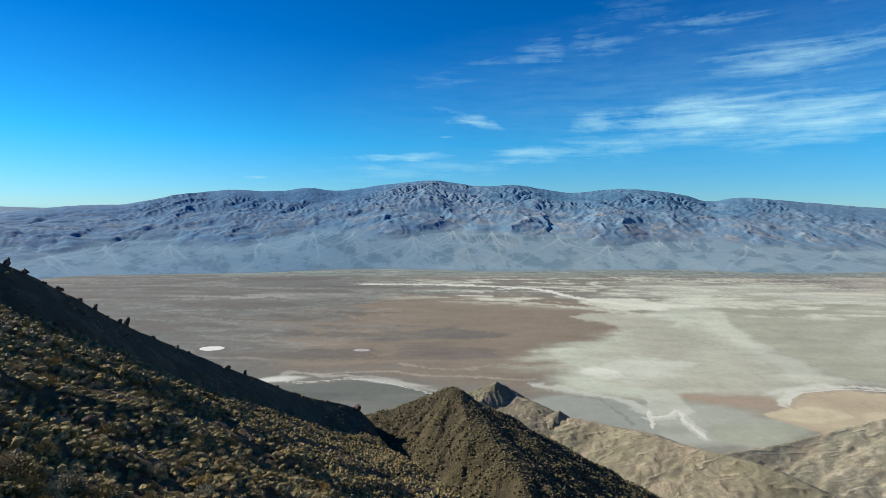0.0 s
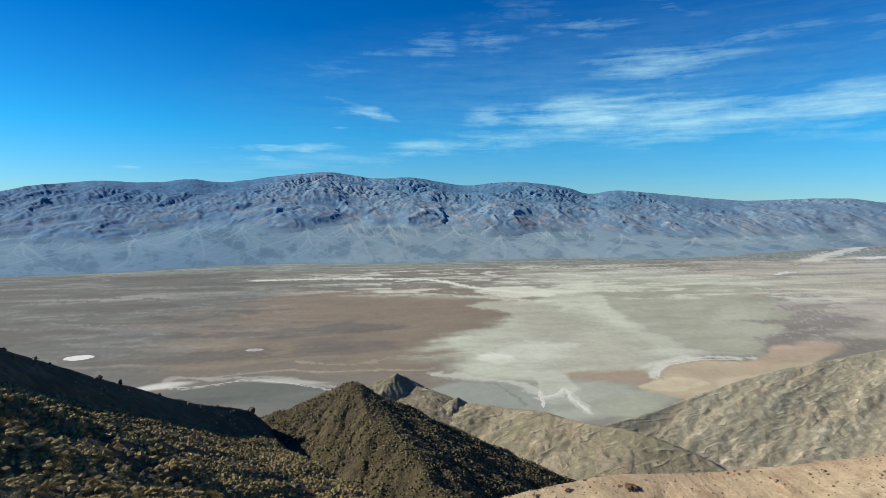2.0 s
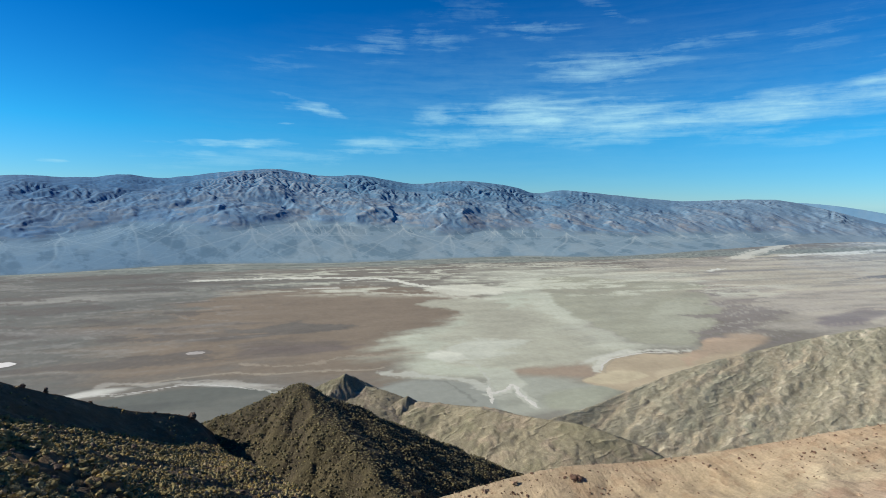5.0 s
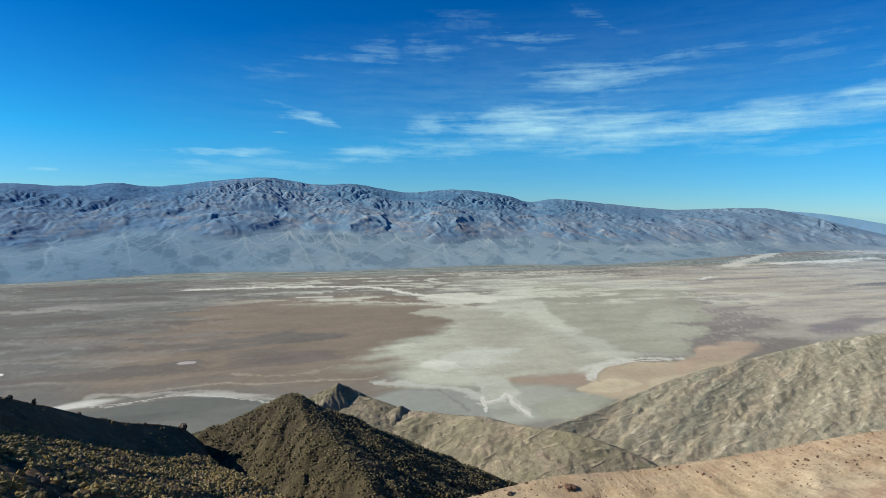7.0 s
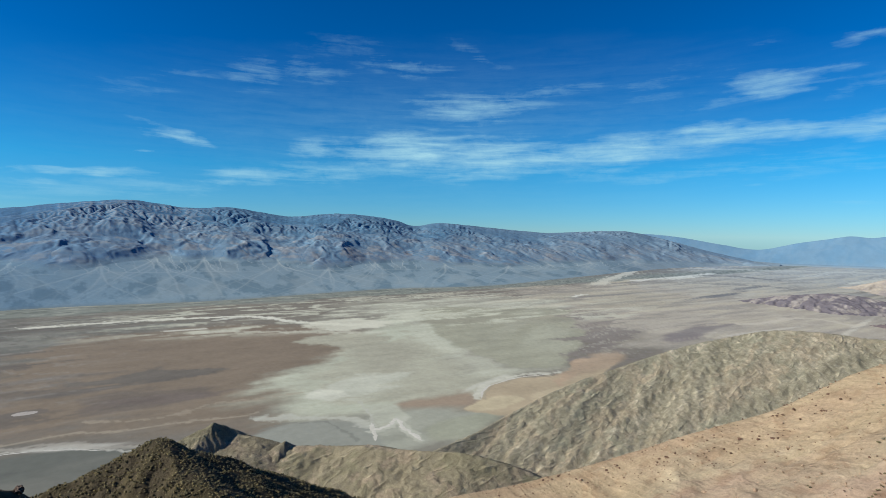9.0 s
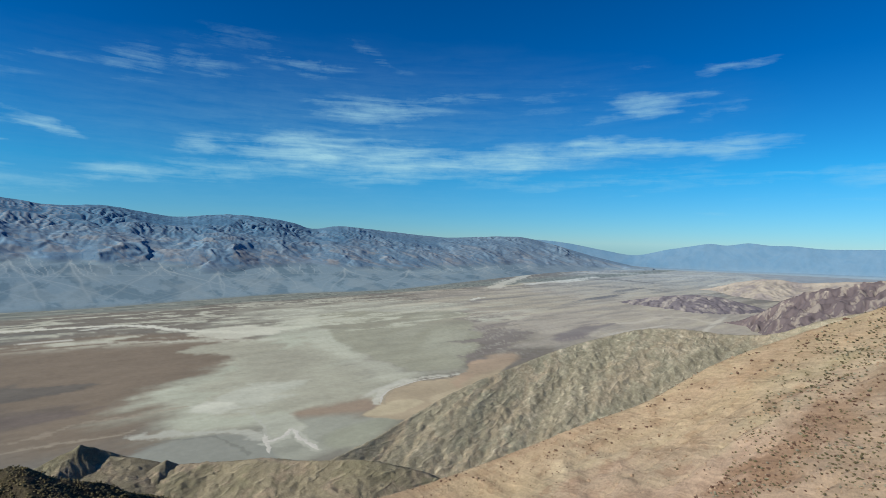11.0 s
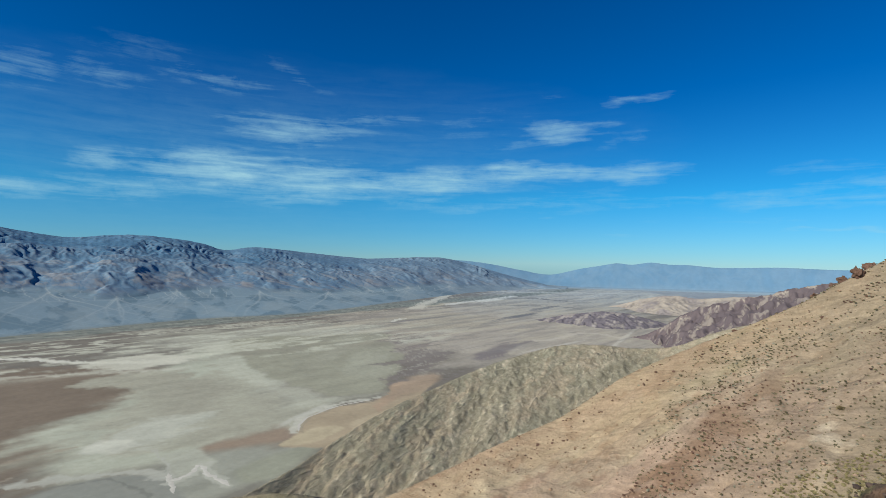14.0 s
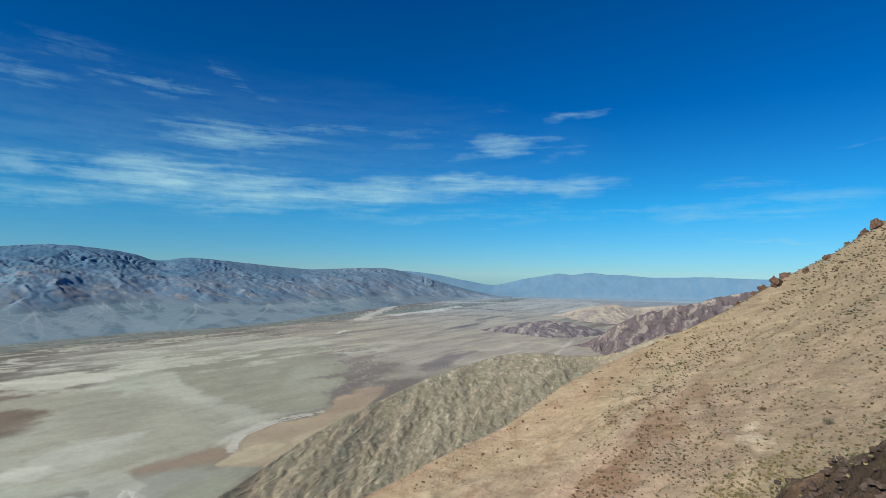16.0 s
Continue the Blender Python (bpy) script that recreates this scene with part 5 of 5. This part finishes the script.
def stones_shape(seed, level=1, rough=0.22):
    """One angular stone, one metre across."""
    rng = np.random.default_rng(seed)
    v, f = ball(level)
    return v * rng.normal(1, rough, (len(v), 1)) * (1, 0.8, 0.62), f


def blades(count, size, seed, spread=0.5, tall=0.62):
    """Foliage of a desert shrub: many small narrow leaves on arching sprays."""
    rng = np.random.default_rng(seed)
    turn = rng.uniform(0, 2 * np.pi, count)
    lean = np.abs(rng.normal(0.75, 0.35, count))
    far = spread * rng.uniform(0.2, 1.0, count) ** 0.5
    way = np.c_[np.cos(turn) * np.sin(lean), np.sin(turn) * np.sin(lean), np.cos(lean) * tall / spread]
    p = way * far[:, None] + rng.normal(0, 0.05, (count, 3))
    p[:, 2] = np.maximum(p[:, 2], 0.02)
    tip = way + rng.normal(0, 0.6, (count, 3))
    tip *= (size * rng.uniform(0.7, 1.5, count) / np.linalg.norm(tip, axis=1))[:, None]
    side = np.cross(tip, rng.normal(0, 1, (count, 3)))
    side *= (size * 0.30 / (np.linalg.norm(side, axis=1) + 1e-9))[:, None]
    v = np.stack([p - side * 0.5, p + tip * 0.5 + side, p + tip, p + tip * 0.5 - side], 1).reshape(-1, 3)
    return v, np.arange(count * 4).reshape(-1, 4)


def twigs(count, seed, spread=0.42, tall=0.55):
    """Thin tapered branches from one root."""
    rng = np.random.default_rng(seed)
    verts, faces = [], []
    for _ in range(count):
        a, reach = rng.uniform(0, 2 * np.pi), spread * rng.uniform(0.4, 1)
        end = np.array((math.cos(a) * reach, math.sin(a) * reach, tall * rng.uniform(0.6, 1.0)))
        mid = end * (0.5, 0.5, 0.62)
        k = len(verts)
        for q, w in ((np.zeros(3), 0.022), (mid, 0.014), (end, 0.005)):
            for t in range(3):
                verts.append(q + (w * math.cos(2.1 * t), w * math.sin(2.1 * t), 0))
        for s in (0, 3):
            for t in range(3):
                n = (t + 1) % 3
                faces.append((k + s + t, k + s + n, k + s + 3 + n, k + s + 3 + t))
    return np.array(verts), np.array(faces)


def scatter(name, places, sizes, shapes, mat, seed, label, category, tall=(0.7, 1.1), soft=False):
    """Many small pieces, too many to count, as one mesh."""
    rng = np.random.default_rng(seed)
    allv, allf, at = [], [], 0
    kinds = rng.integers(len(shapes), size=len(places))
    for k, (v, f) in enumerate(shapes):
        p, s = places[kinds == k], sizes[kinds == k]
        if not len(p):
            continue
        t = rng.uniform(0, 2 * np.pi, len(p))
        h = rng.uniform(*tall, len(p))
        c, sn = np.cos(t), np.sin(t)
        x = (v[None, :, 0] * c[:, None] - v[None, :, 1] * sn[:, None]) * s[:, None] + p[:, None, 0]
        y = (v[None, :, 0] * sn[:, None] + v[None, :, 1] * c[:, None]) * s[:, None] + p[:, None, 1]
        z = v[None, :, 2] * (s * h)[:, None] + p[:, None, 2] - 0.04
        allv.append(np.stack([x, y, z], -1).reshape(-1, 3))
        allf.append((f[None] + (np.arange(len(p)) * len(v))[:, None, None] + at).reshape(-1, f.shape[1]))
        at += len(p) * len(v)
    me = mesh_from(name, np.concatenate(allv), np.concatenate(allf), mat, None, soft)
    return tagged(new(name, me), label, category, kind="stuff")


def bearing(p):
    r = np.hypot(p[..., 0], p[..., 1])
    return r, np.degrees(np.arctan2(-p[..., 0], p[..., 1])), np.degrees(np.arctan2(p[..., 2], r))


def pick(grid, count, seed, test, clump=9.0, need=-0.1, run=None, tries=14):
    """Random places on a slope that pass the test, gathered into clumps."""
    rng = np.random.default_rng(seed)
    flat = grid.reshape(-1, 3)
    p = flat[rng.integers(len(flat), size=count * tries)]
    p = p + np.c_[rng.uniform(-0.45, 0.45, (len(p), 2)), np.zeros(len(p))]
    r, a, e = bearing(p)
    cx, cy = (p[:, 0], p[:, 1]) if run is None else ((0.75 * p[:, 1] - 0.65 * p[:, 0]) / run, 0.65 * p[:, 1] + 0.75 * p[:, 0])
    ok = test(p, r, a, e) & (fbm(cx / clump, cy / clump, 3, 0.5, seed) + rng.normal(0, 0.25, len(p)) > need)
    return p[ok][:count]


def ground_at(grid, az, el):
    """The place on a slope that lies in that direction from the lookout."""
    r, a, e = bearing(grid)
    k = np.argmin((a - az) ** 2 + (e - el) ** 2)
    return grid.reshape(-1, 3)[k]


TUFTS = [ragged(s, 22, 0.14) for s in range(8)]
DENSE = [ragged(s + 120, 40, 0.11) for s in range(8)]
TINY = [ragged(s + 90, 4, 0.18) for s in range(8)]
STONES = [stones_shape(s) for s in range(6)]
rg = np.random.default_rng(5)


def left_view(p, r, a, e):
    return (a < 46) & (a > -22) & (e > -33) & (r > 16)


# single shrubs on the near ground, each with its own branches and leaves
SHRUBS = []
for n, (mat, label, count, size) in enumerate((
        (M_sage, "olive-green desert shrub on the dark stony slope", 620, 0.07), (M_gold, "golden-yellow flowering shrub on the dark stony slope", 620, 0.065),
        (M_grey_leaf, "rounded grey-green shrub on the dark stony slope", 700, 0.06), (M_straw, "dry straw-coloured shrub on the stony slope", 560, 0.07))):
    root = new("shrub")
    root.empty_display_size = 0.3
    tagged(root, label, "shrub", "shrubs near the lookout")
    for piece, me in (("stem", mesh_from("stem", *twigs(14, n), M_stem)), ("foliage", mesh_from("foliage", *blades(count, size, 40 + n), mat))):
        new(piece, me).parent = root
    SHRUBS.append(root)
FIRST = [True] * len(SHRUBS)


def plant(kind, place, size, turn):
    m = Matrix.Translation(Vector(place) - Vector((0, 0, 0.03))) @ Matrix.Rotation(turn, 4, "Z")
    if FIRST[kind]:
        FIRST[kind] = False
        ob = SHRUBS[kind]
        ob.matrix_world = m
    else:
        ob = copy_thing(SHRUBS[kind], m)
    ob.scale = (size, size, size * 0.95)
    return ob


for az_, el_, kind, size in ((23.5, -24.3, 2, 1.7), (33.5, -21.2, 1, 1.9), (30.9, -21.0, 1, 1.5), (27.3, -23.4, 1, 1.2), (25.0, -27.2, 1, 1.2), (24.6, -28.2, 2, 1.3), (37.6, -20.0, 2, 1.9),
                             (39.6, -22.8, 0, 1.9), (36.0, -25.0, 2, 1.6), (33.0, -26.6, 0, 1.7), (14.8, -27.4, 2, 1.1), (19.5, -29.0, 3, 1.3), (26.5, -20.3, 3, 1.6), (38.8, -24.4, 1, 1.6)):
    plant(kind, ground_at(LEFT_P, az_, el_), size, az_)
more_near = pick(LEFT_P, 150, 140, lambda p, r, a, e: left_view(p, r, a, e) & (r < 62) & (a > -3), 6, -0.1, None, 60)
for k, p in enumerate(more_near):
    plant((0, 0, 2, 3, 0, 1, 2, 0)[k % 8], p, 0.7 + 0.65 * ((k * 37) % 17) / 17, k * 1.7)

LIT_P = LEFT_P[LEFT_D > 12]
left_pl = np.concatenate([pick(LIT_P, 15000, 101, left_view, 13, -0.3, None, 12), pick(LIT_P, 3500, 141, lambda p, r, a, e: left_view(p, r, a, e) & (r < 75), 7, 0.15, None, 40), pick(LEFT_P[LEFT_D <= 12], 500, 142, left_view, 13, 0.1, None, 20)])
tint_ = rg.random(len(left_pl))
for lo, hi, mat, label in ((0.0, 0.62, M_sage, "olive-grey desert scrub on the dark slope"), (0.62, 0.74, M_hill_leaf, "dark olive scrub on the stony slope"), (0.74, 0.86, M_straw, "pale dry scrub on the dark slope"), (0.86, 1.0, M_gold, "yellow-brown scrub on the dark slope")):
    w = (tint_ >= lo) & (tint_ < hi)
    close = np.hypot(left_pl[:, 0], left_pl[:, 1]) < 52
    for shapes_, part_of in ((DENSE, w & close), (TINY, w & ~close)):
        scatter("scrub", left_pl[part_of], rg.uniform(0.4, 0.95, part_of.sum()) * (0.8 if shapes_ is DENSE else 1.0), shapes_, mat, int(lo * 8), label, "shrub", (0.9, 1.4))
st = pick(LEFT_P, 5000, 104, left_view, 5, -0.1)
scatter("stones", st, rg.uniform(0.15, 0.6, len(st)) ** 1.2, STONES, M_dark_rock, 4, "dark angular stones strewn over the slope", "stone", soft=False)
hp = pick(HILL_P, 15000, 105, lambda p, r, a, e: (a < 16) & (a > -30) & (r < 178) & (e > -33), 8, -0.5)
hs = rg.random(len(hp)) < 0.5
scatter("scrub", hp[hs], rg.uniform(0.35, 0.9, hs.sum()), TINY, M_hill_leaf, 6, "yellowish scrub on the dark hill", "shrub")
scatter("scrub", hp[~hs], rg.uniform(0.35, 1.0, (~hs).sum()), TINY, M_olive, 7, "dark olive scrub on the hill", "shrub")


def right_view(p, r, a, e):
    return (a < -15) & (a > -102) & (e > -32) & (r > 25)


dots = pick(RIGHT_P, 5000, 116, lambda p, r, a, e: right_view(p, r, a, e) & (p[:, 1] < 34), 6, 0.0, 2.0, 30)
scatter("scrub", dots, rg.uniform(0.3, 0.65, len(dots)), TINY, M_olive, 19, "small dark scrub dotting the upper scree", "shrub")
thick = pick(RIGHT_P[RIGHT_D > 48], 5500, 117, right_view, 7, 0.05, 3.0, 40)
scatter("scrub", thick, rg.uniform(0.3, 0.7, len(thick)), TINY, M_near_leaf, 20, "olive scrub crowding the near scree", "shrub")
rp = pick(RIGHT_P, 6000, 106, lambda p, r, a, e: right_view(p, r, a, e) & (p[:, 1] < 34 + 10 * np.sin(p[:, 0] * 1.7) * np.sin(p[:, 1])), 7, 0.14, 5.0, 40)
rs = rg.random(len(rp)) < 0.35
scatter("scrub", rp[rs], rg.uniform(0.3, 0.75, rs.sum()), TINY, M_grey_leaf, 8, "grey-green scrub scattered on the tan slope", "shrub")
scatter("scrub", rp[~rs], rg.uniform(0.3, 0.7, (~rs).sum()), TINY, M_olive, 9, "dark olive scrub scattered on the tan slope", "shrub")
rq = pick(RIGHT_P, 7000, 108, right_view, 7, 0.0, 3.0)
scatter("stones", rq, rg.uniform(0.12, 0.7, len(rq)) ** 1.3, STONES, M_tan_rock, 10, "tan and rust stones strewn over the slope", "stone", soft=False)
rr = pick(RIGHT_P, 4500, 109, right_view, 8, 0.2, 4.0)
scatter("stones", rr, rg.uniform(0.15, 0.6, len(rr)) ** 1.2, STONES, M_red_rock, 11, "rust-red stones in broken bands on the slope", "stone", soft=False)
rust = pick(RIGHT_P, 1100, 118, lambda p, r, a, e: right_view(p, r, a, e) & (np.abs((p[:, 0] - 112) * 0.50 + (p[:, 1] - 20) * 0.866) < 4.5) & (p[:, 0] < 122), 4, -0.05, None, 200)
scatter("stones", rust, 0.12 + 0.6 * rg.random(len(rust)) ** 2.2, STONES, M_red_rock, 21, "band of broken rust-brown rock across the scree", "stone", soft=False)
edge_rock = pick(RIGHT_P[(RIGHT_D > 0) & (RIGHT_D < 9)], 550, 119, right_view, 5, 0.0, None, 30)
scatter("stones", edge_rock, 0.15 + 0.8 * rg.random(len(edge_rock)) ** 2.5, STONES, M_red_rock, 22, "rust-brown rocks along the edge of the scree", "stone", soft=False)
plant(2, ground_at(RIGHT_P, -92.85, -12.7), 2.2, 0.4)
plant(0, ground_at(RIGHT_P, -88.0, -12.2), 1.2, 1.4)
op = pick(OUT_P, 420, 111, lambda p, r, a, e: (a > -103) & (a < -84) & (e > -26), 3, -0.1)
scatter("scrub", op, rg.uniform(0.12, 0.3, len(op)), TUFTS, M_near_leaf, 12, "dry grass and scrub on the dark outcrop", "shrub")
osn = pick(OUT_P, 1800, 112, lambda p, r, a, e: (a > -103) & (a < -84) & (e > -26), 2, -0.2)
scatter("stones", osn, rg.uniform(0.08, 0.55, len(osn)), STONES, M_dark_rock, 13, "broken dark rock on the outcrop", "stone", soft=False)


# ---- crags on the skylines ----
def crag(place, size, seed, mat, label, tall=1.0):
    """A weathered upstanding rock: an angular block with a split top."""
    rng = np.random.default_rng(seed)
    v, f = ball(3)
    facets = rng.normal(0, 1, (9, 3))
    facets /= np.linalg.norm(facets, axis=1)[:, None]
    reach = rng.uniform(0.42, 0.95, 9)
    n = v / 0.5
    cut_ = np.min(np.where(n @ facets.T > 0.15, reach / np.maximum(n @ facets.T, 0.15), 9), axis=1)
    v = n * np.minimum(cut_, 1.15)[:, None] * 0.5
    v = v + n * (0.2 * fbm(v[:, 0] * 4, v[:, 1] * 4 + v[:, 2] * 4, 4, 0.6, seed))[:, None]
    v = v * (size, size * 0.8, size * tall)
    ob = new("crag", mesh_from("crag", v, f, mat, None, False))
    ob.location = Vector(place) + Vector((0, 0, size * tall * 0.22))
    ob.rotation_euler = (0.1, -0.15, seed * 1.3)
    return tagged(ob, label, "rock", "crags on the skyline")


for k, (az_, el_, size, tall) in enumerate(((-86.2, -2.9, 4.0, 1.0), (-87.6, -1.9, 4.5, 1.0), (-88.3, -1.3, 4.2, 1.1), (-89.3, -0.6, 5.0, 1.1), (-90.0, -0.1, 4.5, 1.0), (-91.6, 0.7, 3.0, 0.9), (-93.0, 1.8, 3.0, 0.9),
                                            (-94.6, 2.9, 3.2, 1.0), (-95.6, 3.7, 3.4, 1.2), (-96.5, 4.4, 3.6, 1.3), (-97.6, 5.2, 3.5, 1.0), (-80.0, -6.4, 2.5, 0.8), (-76.4, -8.3, 2.2, 0.7))):
    crag(ground_at(RIGHT_P, az_, el_), size * 0.6, 200 + k, M_red_rock, "rust-red crag on the crest of the tan slope", tall)
for k, (az_, el_, size, tall) in enumerate(((30.7, -11.2, 1.7, 1.9), (31.3, -11.0, 1.3, 1.0), (33.3, -9.7, 1.0, 1.5), (35.9, -7.6, 1.4, 0.9), (39.4, -5.1, 1.8, 1.3), (38.2, -6.0, 1.3, 0.9), (25.6, -14.6, 1.2, 0.9),
                                            (22.0, -16.3, 1.3, 0.8), (20.3, -17.1, 1.8, 1.1), (17.0, -18.7, 1.4, 0.8), (12.0, -20.6, 1.4, 0.8), (8.6, -21.6, 3.4, 0.8), (28.6, -12.8, 1.2, 0.8), (34.4, -8.7, 1.2, 0.8), (36.9, -6.9, 1.0, 0.8))):
    crag(ground_at(LEFT_P, az_, el_), size * 0.75, 230 + k, M_dark_rock, "dark rock standing on the crest of the slope", tall)


# broken rocks where the near slopes meet
for k, (az_, el_, size, mat, label) in enumerate((
        (-30.7, -28.7, 3.0, M_red_rock, "rust-red rock at the foot of the tan slope"), (-32.0, -29.0, 2.2, M_red_rock, "rust-red rock at the foot of the tan slope"), (-33.4, -28.3, 2.6, M_red_rock, "rust-red rock at the foot of the tan slope"),
        (-27.6, -29.6, 2.4, M_tan_rock, "pale tan rock at the foot of the slope"), (-26.3, -29.3, 1.8, M_tan_rock, "pale tan rock at the foot of the slope"), (-43.2, -26.0, 2.2, M_red_rock, "rust-red rock at the foot of the tan slope"),
        (-41.0, -26.4, 1.6, M_tan_rock, "pale tan rock at the foot of the slope"), (-23.0, -30.3, 1.6, M_tan_rock, "pale tan rock at the foot of the slope"))):
    crag(ground_at(RIGHT_P, az_, el_), size, 300 + k, mat, label, 0.6)

# ---- single boulders ----
BOULDERS = []
for n in range(5):
    v, f = stones_shape(400 + n, 2, 0.08)
    v = v + v * (0.35 * fbm(v[:, 0] * 3, v[:, 1] * 3 + v[:, 2] * 2, 4, 0.6, 300 + n))[:, None]
    BOULDERS.append(mesh_from("boulder", v, f, M_tan_rock, None, False))
DARK_BOULDERS = []
for me in BOULDERS:
    DARK_BOULDERS.append(me.copy())
    DARK_BOULDERS[-1].materials[0] = M_dark_rock


def boulder(me, place, size, turn, label):
    ob = new("boulder", me)
    ob.matrix_world = Matrix.Translation(Vector(place) + Vector((0, 0, 0.12 * size))) @ Euler((0.2 * math.sin(turn), 0.2 * math.cos(turn), turn)).to_matrix().to_4x4() @ Matrix.Scale(size, 4)
    return tagged(ob, label, "boulder", "boulders on the slopes")


for k, p in enumerate(pick(RIGHT_P, 90, 150, lambda p, r, a, e: right_view(p, r, a, e) & (e > -26), 8, 0.1, 3.0, 60)):
    boulder(BOULDERS[k % 5], p, 0.45 + 0.6 * ((k * 29) % 13) / 13, k * 2.1, "weathered tan boulder lying on the scree slope")
for k, p in enumerate(pick(LEFT_P, 70, 151, lambda p, r, a, e: left_view(p, r, a, e) & (r < 110), 6, 0.1, None, 60)):
    boulder(DARK_BOULDERS[k % 5], p, 0.5 + 0.8 * ((k * 31) % 11) / 11, k * 2.3, "dark brown boulder lying on the stony slope")
